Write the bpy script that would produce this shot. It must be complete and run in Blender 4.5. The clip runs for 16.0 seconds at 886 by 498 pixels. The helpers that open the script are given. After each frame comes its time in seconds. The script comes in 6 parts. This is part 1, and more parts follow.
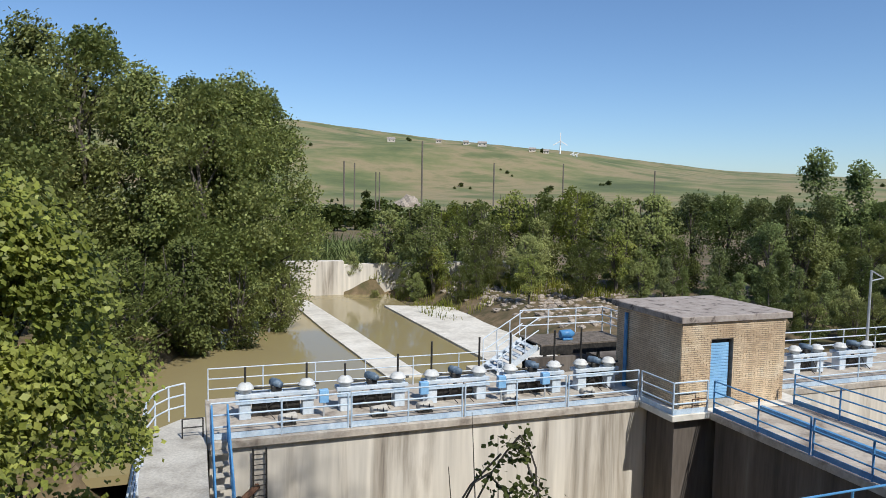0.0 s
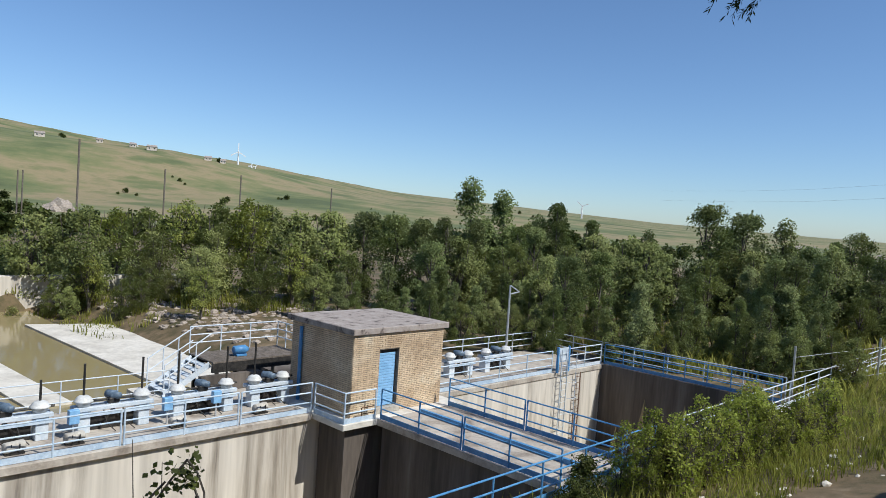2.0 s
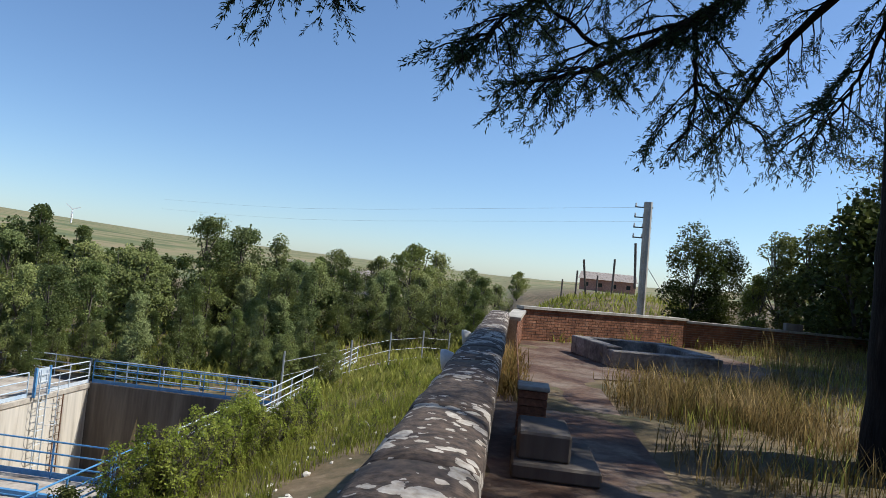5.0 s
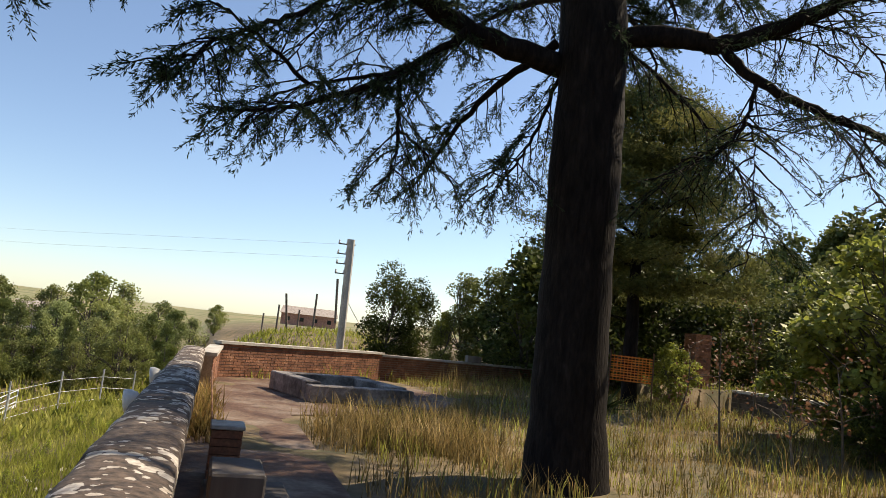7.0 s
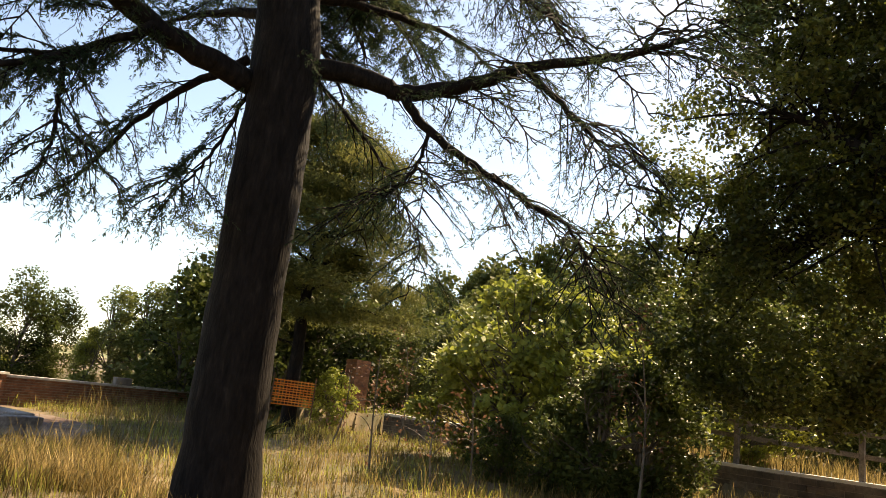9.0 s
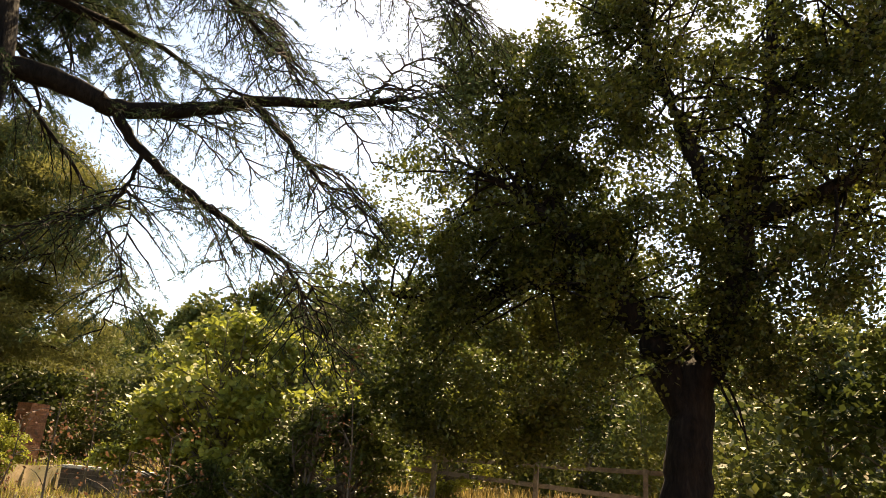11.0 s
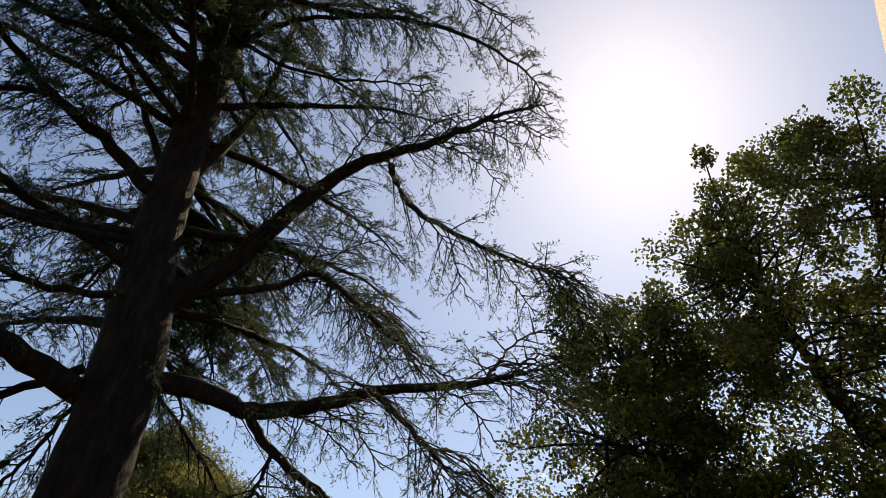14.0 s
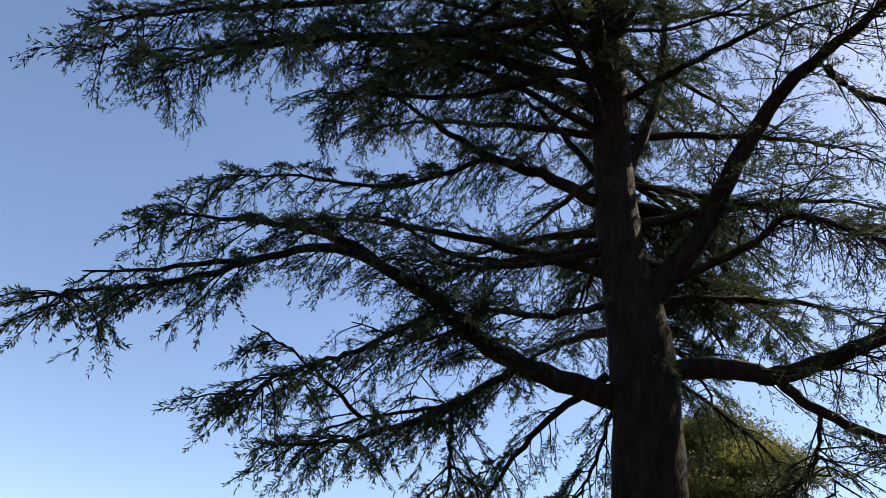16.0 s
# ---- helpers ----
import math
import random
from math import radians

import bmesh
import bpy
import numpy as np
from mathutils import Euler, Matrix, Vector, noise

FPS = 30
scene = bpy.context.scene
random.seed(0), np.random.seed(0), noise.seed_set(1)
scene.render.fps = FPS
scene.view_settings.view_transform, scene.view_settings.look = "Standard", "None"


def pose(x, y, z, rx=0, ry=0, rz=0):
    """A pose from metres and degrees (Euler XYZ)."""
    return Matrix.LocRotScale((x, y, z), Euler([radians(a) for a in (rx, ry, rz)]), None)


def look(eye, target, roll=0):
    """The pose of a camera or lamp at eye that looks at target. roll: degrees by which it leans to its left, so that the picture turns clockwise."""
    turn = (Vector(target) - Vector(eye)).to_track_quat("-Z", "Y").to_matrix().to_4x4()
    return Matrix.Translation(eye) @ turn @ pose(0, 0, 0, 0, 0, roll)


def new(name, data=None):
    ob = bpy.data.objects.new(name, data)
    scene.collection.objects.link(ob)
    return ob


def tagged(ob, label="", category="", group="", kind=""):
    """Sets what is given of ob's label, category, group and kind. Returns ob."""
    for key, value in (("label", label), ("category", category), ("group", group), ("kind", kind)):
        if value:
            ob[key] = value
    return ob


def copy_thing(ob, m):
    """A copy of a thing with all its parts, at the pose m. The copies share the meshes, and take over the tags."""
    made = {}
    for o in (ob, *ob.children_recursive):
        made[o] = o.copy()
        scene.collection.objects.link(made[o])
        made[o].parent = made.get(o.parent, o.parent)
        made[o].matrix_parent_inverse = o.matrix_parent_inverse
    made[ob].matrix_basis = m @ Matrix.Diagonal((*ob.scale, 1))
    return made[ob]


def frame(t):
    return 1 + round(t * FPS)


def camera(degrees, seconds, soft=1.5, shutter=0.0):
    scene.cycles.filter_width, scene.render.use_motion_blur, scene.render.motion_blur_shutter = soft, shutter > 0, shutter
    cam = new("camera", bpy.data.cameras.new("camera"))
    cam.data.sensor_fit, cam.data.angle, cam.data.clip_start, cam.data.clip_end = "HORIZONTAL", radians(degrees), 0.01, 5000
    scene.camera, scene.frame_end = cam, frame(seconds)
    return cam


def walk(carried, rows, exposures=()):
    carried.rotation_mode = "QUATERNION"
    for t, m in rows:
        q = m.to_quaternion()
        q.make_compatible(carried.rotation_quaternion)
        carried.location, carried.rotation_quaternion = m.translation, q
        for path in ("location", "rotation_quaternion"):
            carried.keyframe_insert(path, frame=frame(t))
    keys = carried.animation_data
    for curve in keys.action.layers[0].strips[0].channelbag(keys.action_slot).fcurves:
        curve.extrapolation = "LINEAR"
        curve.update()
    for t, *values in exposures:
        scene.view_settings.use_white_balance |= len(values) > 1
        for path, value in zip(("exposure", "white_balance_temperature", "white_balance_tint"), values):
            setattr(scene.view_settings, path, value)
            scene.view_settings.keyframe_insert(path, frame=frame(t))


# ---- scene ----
cam = camera(64.15, 16.0, soft=0.7)
EYE = 1.65
# seconds, yaw, pitch, roll: a hand-held turn on one spot
ROWS = [
    (0.0, -19.50, -4.60, 1.00),
    (0.5, -26.78, -4.19, 1.77),
    (1.0, -32.56, -4.33, 2.55),
    (1.5, -39.31, -3.78, 3.00),
    (2.0, -45.22, -2.36, 3.82),
    (2.5, -53.19, -1.49, 4.54),
    (3.0, -57.13, -1.25, 4.79),
    (3.5, -62.92, -0.35, 5.09),
    (4.0, -70.99, 0.63, 4.88),
    (4.2, -74.01, 0.71, 5.03),
    (6.3, -97.88, 5.85, 6.42),
    (6.5, -100.39, 6.41, 6.36),
    (7.0, -107.22, 7.21, 6.30),
    (7.5, -113.57, 8.38, 6.08),
    (8.0, -118.60, 9.27, 6.31),
    (8.5, -125.12, 10.45, 6.02),
    (9.0, -133.13, 12.15, 7.14),
    (9.5, -142.15, 12.68, 6.41),
    (10.0, -147.51, 14.64, 7.00),
    (10.2, -150.08, 14.38, 7.18),
    (12.3, -159.60, 29.13, 3.37),
    (12.5, -158.62, 31.27, 3.70),
    (13.0, -155.63, 34.73, 4.01),
    (13.5, -151.72, 37.74, 4.26),
    (14.0, -143.20, 38.96, 5.12),
    (14.5, -130.17, 38.93, 7.14),
    (15.0, -119.23, 38.03, 8.28),
    (15.5, -110.09, 36.29, 8.92),
    (16.0, -99.23, 32.99, 8.73),
]
EXPOSURES = [(0.0, -0.08, 6200, 8), (4.2, 0.0, 6000, 7), (6.5, 0.55, 7600, 11), (8.5, 1.02, 9700, 12), (10.0, 1.9, 12000, 14), (12.5, 0.8, 11600, 14), (13.5, 0.6, 10100, 13), (14.5, 0.4, 8800, 13), (15.4, 0.35, 8400, 13), (16.0, 0.85, 7900, 13)]
walk(cam, [(t, pose(0, 0, EYE, 0, 0, yaw) @ pose(0, 0, 0, 90 + pitch) @ pose(0, 0, 0, 0, 0, roll)) for t, yaw, pitch, roll in ROWS], EXPOSURES)

# ---- light ----
SUN_AZ, SUN_EL = 165.0, 49.6          # degrees from +y towards +x, and above the horizon
world = bpy.data.worlds.new("sky")
scene.world = world
world.use_nodes = True
wn = world.node_tree.nodes
sky = wn.new("ShaderNodeTexSky")
sky.sky_type, sky.sun_disc = "NISHITA", False
sky.sun_elevation, sky.sun_rotation = radians(SUN_EL), radians(SUN_AZ)
sky.air_density, sky.dust_density, sky.ozone_density = 0.9, 0.38, 4.3
wn["Background"].inputs["Strength"].default_value = 0.125
tint = wn.new("ShaderNodeMix")          # a clear, slightly cyan summer sky
tint.data_type, tint.blend_type = "RGBA", "MULTIPLY"
tint.inputs["Factor"].default_value = 1.0
tint.inputs["B"].default_value = (0.95, 1.0, 1.06, 1.0)
world.node_tree.links.new(sky.outputs["Color"], tint.inputs["A"])
world.node_tree.links.new(tint.outputs["Result"], wn["Background"].inputs["Color"])
sun_data = bpy.data.lights.new("sun", "SUN")
sun_data.energy, sun_data.angle, sun_data.color = 5.0, radians(0.5), (1.0, 0.94, 0.84)
sun_way = Vector((math.sin(radians(SUN_AZ)) * math.cos(radians(SUN_EL)), math.cos(radians(SUN_AZ)) * math.cos(radians(SUN_EL)), math.sin(radians(SUN_EL))))
sun = new("sun", sun_data)
sun.matrix_world = look(sun_way * 60, (0, 0, 0))


# ---- materials ----
def material(name, stops, scale=4.0, detail=8.0, rough=0.85, bump=0.3, bump_scale=None, metal=0.0, fine=None, streak=0.0, object_random=0.0, island=0.0, sheer=0.0, distort=0.4, gloss=0.4, mottle=0.28):
    """Colour from noise in world space at two scales; stops: (position, rgb). streak stretches it along z."""
    m = bpy.data.materials.new(name)
    m.use_nodes = True
    t = m.node_tree
    n, l = t.nodes, t.links
    b = n["Principled BSDF"]
    geo = n.new("ShaderNodeNewGeometry")
    mp = n.new("ShaderNodeMapping")
    mp.inputs["Scale"].default_value = (1, 1, 1 - streak)
    l.new(geo.outputs["Position"], mp.inputs["Vector"])
    big = n.new("ShaderNodeTexNoise")
    big.inputs["Scale"].default_value, big.inputs["Detail"].default_value, big.inputs["Roughness"].default_value, big.inputs["Distortion"].default_value = scale, detail, 0.62, distort
    l.new(mp.outputs["Vector"], big.inputs["Vector"])
    ramp = n.new("ShaderNodeValToRGB")
    ramp.color_ramp.elements.remove(ramp.color_ramp.elements[1])
    for k, (p, c) in enumerate(stops):
        e = ramp.color_ramp.elements[0] if k == 0 else ramp.color_ramp.elements.new(p)
        e.position, e.color = p, (*c, 1)
    l.new(big.outputs["Fac"], ramp.inputs["Fac"])
    small = n.new("ShaderNodeTexNoise")
    small.inputs["Scale"].default_value, small.inputs["Detail"].default_value = fine or scale * 9, 5
    l.new(mp.outputs["Vector"], small.inputs["Vector"])
    hsv = n.new("ShaderNodeHueSaturation")
    rng = n.new("ShaderNodeMapRange")
    rng.inputs["From Min"].default_value, rng.inputs["From Max"].default_value, rng.inputs["To Min"].default_value, rng.inputs["To Max"].default_value = 0.3, 0.7, 1 - mottle, 1 + mottle
    l.new(small.outputs["Fac"], rng.inputs["Value"])
    value = rng.outputs["Result"]
    for amount, node, socket in ((object_random, "ShaderNodeObjectInfo", "Random"), (island, "ShaderNodeNewGeometry", "Random Per Island")):
        if amount:
            info, r2, mul = n.new(node), n.new("ShaderNodeMapRange"), n.new("ShaderNodeMath")
            r2.inputs["To Min"].default_value, r2.inputs["To Max"].default_value = 1 - amount, 1 + amount
            mul.operation = "MULTIPLY"
            l.new(info.outputs[socket], r2.inputs["Value"])
            l.new(r2.outputs["Result"], mul.inputs[0])
            l.new(value, mul.inputs[1])
            value = mul.outputs["Value"]
    l.new(value, hsv.inputs["Value"])
    l.new(ramp.outputs["Color"], hsv.inputs["Color"])
    l.new(hsv.outputs["Color"], b.inputs["Base Color"])
    b.inputs["Roughness"].default_value, b.inputs["Metallic"].default_value = rough, metal
    b.inputs["Specular IOR Level"].default_value = gloss
    if bump:
        bp = n.new("ShaderNodeBump")
        bp.inputs["Strength"].default_value, bp.inputs["Distance"].default_value = bump, 0.02
        l.new(small.outputs["Fac"], bp.inputs["Height"])
        l.new(bp.outputs["Normal"], b.inputs["Normal"])
    if sheer:
        tr, mix = n.new("ShaderNodeBsdfTranslucent"), n.new("ShaderNodeMixShader")
        mix.inputs["Fac"].default_value = sheer
        l.new(hsv.outputs["Color"], tr.inputs["Color"])
        l.new(b.outputs["BSDF"], mix.inputs[1])
        l.new(tr.outputs["BSDF"], mix.inputs[2])
        l.new(mix.outputs["Shader"], n["Material Output"].inputs["Surface"])
    return m


concrete = material("concrete", [(0.28, (0.24, 0.22, 0.19)), (0.5, (0.44, 0.41, 0.36)), (0.72, (0.56, 0.53, 0.47))], scale=0.9, fine=14, bump=0.25, mottle=0.16)
concrete_wall = material("streaked_concrete", [(0.30, (0.16, 0.135, 0.11)), (0.37, (0.38, 0.335, 0.28)), (0.45, (0.58, 0.53, 0.46)), (0.8, (0.71, 0.66, 0.58))], scale=0.9, fine=3.5, bump=0.25, streak=0.93, mottle=0.16)
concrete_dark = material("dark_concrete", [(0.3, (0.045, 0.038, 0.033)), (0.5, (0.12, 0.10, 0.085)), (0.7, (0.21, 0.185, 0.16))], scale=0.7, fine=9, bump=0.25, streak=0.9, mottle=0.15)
deck_concrete = material("dirty_deck_concrete", [(0.32, (0.20, 0.165, 0.135)), (0.48, (0.40, 0.35, 0.295)), (0.7, (0.54, 0.49, 0.42))], scale=1.1, fine=9, bump=0.25, mottle=0.12)
hatch_grey = material("weathered_grey_concrete", [(0.34, (0.07, 0.06, 0.055)), (0.5, (0.20, 0.18, 0.165)), (0.68, (0.36, 0.335, 0.31))], scale=1.6, fine=18, bump=0.4)
light_concrete = material("pale_concrete", [(0.3, (0.46, 0.42, 0.36)), (0.5, (0.62, 0.58, 0.51)), (0.7, (0.72, 0.68, 0.61))], scale=0.6, fine=5, bump=0.2, mottle=0.1)
brick_buff = material("buff_brick", [(0.35, (0.46, 0.33, 0.21)), (0.55, (0.63, 0.49, 0.33)), (0.7, (0.72, 0.61, 0.45))], scale=0.8, fine=30, bump=0.3, object_random=0.1, island=0.1, mottle=0.1)
mortar = material("mortar", [(0.4, (0.16, 0.13, 0.10)), (0.6, (0.25, 0.21, 0.17))], scale=5, fine=40)
brick_red = material("red_brick", [(0.35, (0.13, 0.055, 0.032)), (0.55, (0.25, 0.11, 0.062)), (0.7, (0.34, 0.18, 0.11))], scale=3, fine=30, bump=0.4, object_random=0.2, island=0.2)
roofing = material("bitumen_roofing", [(0.36, (0.10, 0.08, 0.07)), (0.43, (0.30, 0.255, 0.225)), (0.7, (0.42, 0.37, 0.33))], scale=2.2, fine=12, bump=0.35, mottle=0.12)
blue_paint = material("blue_paint", [(0.3, (0.06, 0.19, 0.40)), (0.55, (0.09, 0.27, 0.52)), (0.8, (0.20, 0.36, 0.55))], scale=3, fine=25, rough=0.45, bump=0.05, mottle=0.08)
pale_blue = material("pale_blue_paint", [(0.3, (0.30, 0.42, 0.56)), (0.5, (0.50, 0.60, 0.70)), (0.75, (0.66, 0.72, 0.78))], scale=2.5, fine=20, rough=0.5, bump=0.08, mottle=0.08)
white_blue = material("whitish_blue_paint", [(0.3, (0.42, 0.50, 0.58)), (0.55, (0.62, 0.67, 0.72)), (0.75, (0.72, 0.74, 0.76))], scale=2, fine=20, rough=0.5, bump=0.08, mottle=0.08)
shutter_blue = material("blue_shutter", [(0.3, (0.17, 0.36, 0.60)), (0.55, (0.25, 0.47, 0.72)), (0.8, (0.32, 0.54, 0.77))], scale=2, fine=20, rough=0.5, bump=0.05, mottle=0.08)
galvanised = material("galvanised_steel", [(0.3, (0.40, 0.42, 0.43)), (0.7, (0.58, 0.59, 0.60))], scale=3, fine=30, rough=0.45, metal=0.35, bump=0.05, mottle=0.08)
grey_metal = material("grey_cast_iron", [(0.3, (0.46, 0.47, 0.46)), (0.55, (0.62, 0.62, 0.60)), (0.75, (0.70, 0.69, 0.66))], scale=4, fine=30, rough=0.5, bump=0.1, mottle=0.08)
slate_blue = material("slate_blue_paint", [(0.3, (0.05, 0.08, 0.12)), (0.55, (0.12, 0.17, 0.23)), (0.8, (0.30, 0.36, 0.42))], scale=5, fine=20, rough=0.5, bump=0.05, mottle=0.12)
dark_steel = material("dark_steel", [(0.3, (0.02, 0.02, 0.02)), (0.6, (0.06, 0.055, 0.05)), (0.8, (0.12, 0.09, 0.07))], scale=5, fine=30, rough=0.55, metal=0.4, bump=0.1)
rusty = material("rusty_steel", [(0.35, (0.08, 0.04, 0.025)), (0.6, (0.19, 0.10, 0.06)), (0.75, (0.3, 0.2, 0.14))], scale=6, fine=40, rough=0.9)
plaster_wall = material("old_plaster", [(0.35, (0.24, 0.13, 0.06)), (0.55, (0.42, 0.27, 0.15)), (0.7, (0.50, 0.37, 0.23))], scale=2.5, fine=20, bump=0.4)
orange_plaster = material("orange_plaster", [(0.35, (0.33, 0.155, 0.06)), (0.6, (0.43, 0.215, 0.09)), (0.8, (0.50, 0.28, 0.125))], scale=1.6, fine=20, bump=0.15, mottle=0.08)
moulding_paint = material("moulding_paint", [(0.35, (0.42, 0.36, 0.33)), (0.7, (0.60, 0.54, 0.50))], scale=4, fine=30, bump=0.2, mottle=0.08)
# brown paving tones lowered further to carry the cedar's shade
terrace_paving = material("worn_shaded_terrace_concrete", [(0.36, (0.05, 0.022, 0.014)), (0.47, (0.10, 0.054, 0.034)), (0.57, (0.155, 0.11, 0.082)), (0.74, (0.24, 0.195, 0.155))], scale=0.9, fine=11, bump=0.5)
# bark colour pushed near black to stand for backlight and canopy shade
bark_shaded = material("shade_darkened_bark", [(0.35, (0.006, 0.005, 0.0045)), (0.6, (0.018, 0.014, 0.012)), (0.8, (0.036, 0.029, 0.025))], scale=9, fine=30, bump=1.0, streak=0.75, gloss=0.12)
bark_grey = material("grey_bark", [(0.35, (0.07, 0.06, 0.05)), (0.6, (0.16, 0.14, 0.115)), (0.8, (0.25, 0.225, 0.19))], scale=6, fine=30, bump=0.8, streak=0.7, gloss=0.12)
needles = material("cedar_needles", [(0.3, (0.016, 0.032, 0.018)), (0.5, (0.034, 0.058, 0.028)), (0.7, (0.09, 0.11, 0.045))], scale=0.8, fine=12, rough=0.6, bump=0, island=0.3, sheer=0.4, gloss=0.12)
leaf_oak = material("oak_leaves", [(0.3, (0.028, 0.040, 0.009)), (0.5, (0.066, 0.084, 0.018)), (0.72, (0.15, 0.16, 0.036))], scale=0.5, fine=6, rough=0.4, bump=0, island=0.5, sheer=0.42)
pine_needles = material("pine_needles", [(0.3, (0.045, 0.06, 0.022)), (0.5, (0.11, 0.12, 0.038)), (0.7, (0.21, 0.20, 0.065))], scale=0.5, fine=8, rough=0.6, bump=0, island=0.3, sheer=0.4, gloss=0.12)
leaf_river = material("willow_leaves", [(0.3, (0.105, 0.13, 0.035)), (0.5, (0.21, 0.24, 0.075)), (0.72, (0.34, 0.345, 0.14))], scale=0.16, fine=2.5, rough=0.55, bump=0, island=0.25, object_random=0.2, sheer=0.32, gloss=0.2)
leaf_poplar = material("poplar_leaves", [(0.3, (0.085, 0.115, 0.038)), (0.5, (0.17, 0.21, 0.07)), (0.72, (0.28, 0.305, 0.13))], scale=0.14, fine=2.5, rough=0.55, bump=0, island=0.25, object_random=0.25, sheer=0.32, gloss=0.2)
leaf_yellow = material("yellow_green_leaves", [(0.3, (0.12, 0.145, 0.028)), (0.5, (0.25, 0.28, 0.055)), (0.72, (0.40, 0.41, 0.10))], scale=0.6, fine=5, rough=0.5, bump=0, island=0.35, sheer=0.42)
leaf_dark = material("dark_shrub_leaves", [(0.3, (0.030, 0.044, 0.012)), (0.5, (0.070, 0.090, 0.024)), (0.72, (0.15, 0.155, 0.045))], scale=0.4, fine=5, rough=0.5, bump=0, island=0.3, object_random=0.25, sheer=0.3, gloss=0.12)
leaf_slope = material("slope_leaves", [(0.3, (0.05, 0.066, 0.02)), (0.5, (0.11, 0.13, 0.036)), (0.72, (0.20, 0.195, 0.06))], scale=0.3, fine=4, rough=0.55, bump=0, island=0.3, object_random=0.3, sheer=0.3, gloss=0.12)
leaf_shoot = material("young_shoot_leaves", [(0.3, (0.19, 0.23, 0.035)), (0.5, (0.32, 0.37, 0.07)), (0.72, (0.46, 0.47, 0.12))], scale=0.8, fine=6, rough=0.5, bump=0, island=0.3, object_random=0.2, sheer=0.58, gloss=0.12)
leaf_russet = material("russet_leaves", [(0.3, (0.10, 0.045, 0.03)), (0.55, (0.17, 0.085, 0.05)), (0.75, (0.24, 0.15, 0.08))], scale=1, fine=8, rough=0.7, bump=0, island=0.3, sheer=0.3)
grass_dry = material("dry_grass", [(0.32, (0.07, 0.075, 0.02)), (0.44, (0.15, 0.115, 0.04)), (0.56, (0.28, 0.20, 0.085)), (0.72, (0.48, 0.375, 0.20))], scale=0.9, fine=5, rough=0.8, bump=0, island=0.45, sheer=0.5, gloss=0.12)
grass_green = material("green_weeds", [(0.3, (0.14, 0.165, 0.03)), (0.5, (0.28, 0.29, 0.06)), (0.72, (0.44, 0.41, 0.14))], scale=0.35, fine=5, rough=0.7, bump=0, island=0.3, sheer=0.55, gloss=0.12)
reed_green = material("reeds", [(0.3, (0.09, 0.13, 0.035)), (0.6, (0.17, 0.20, 0.065))], scale=0.5, fine=5, rough=0.7, bump=0, island=0.3, sheer=0.3)
rubble_stone = material("rubble", [(0.35, (0.22, 0.18, 0.15)), (0.6, (0.40, 0.34, 0.28)), (0.8, (0.5, 0.45, 0.39))], scale=2, fine=15, bump=0.5)
rubble_dark = material("dark_wall_stone", [(0.35, (0.07, 0.055, 0.042)), (0.6, (0.16, 0.125, 0.095)), (0.8, (0.26, 0.21, 0.165))], scale=2, fine=15, bump=0.5, object_random=0.2, island=0.25)
orange_net = material("orange_plastic", [(0.4, (0.75, 0.18, 0.02)), (0.6, (0.85, 0.26, 0.04))], scale=4, rough=0.5, bump=0)
white_paint = material("white_paint", [(0.4, (0.70, 0.70, 0.69)), (0.6, (0.80, 0.80, 0.79))], scale=2, rough=0.5, bump=0, mottle=0.08)
house_plaster = material("pale_plaster", [(0.4, (0.48, 0.42, 0.36)), (0.6, (0.6, 0.54, 0.47))], scale=0.3, bump=0)
brick_house_paint = material("red_rendered_wall", [(0.4, (0.40, 0.18, 0.13)), (0.6, (0.48, 0.24, 0.18))], scale=0.4, bump=0)
timber = material("weathered_timber", [(0.35, (0.09, 0.075, 0.06)), (0.6, (0.18, 0.15, 0.125)), (0.8, (0.26, 0.225, 0.19))], scale=5, fine=30, rough=0.85, bump=0.4)
wind_white = material("turbine_white", [(0.4, (0.76, 0.76, 0.77)), (0.6, (0.82, 0.82, 0.83))], scale=0.1, bump=0)
glass_dark = material("dark_window_glass", [(0.4, (0.02, 0.022, 0.025)), (0.6, (0.035, 0.038, 0.04))], scale=1, rough=0.1, bump=0)


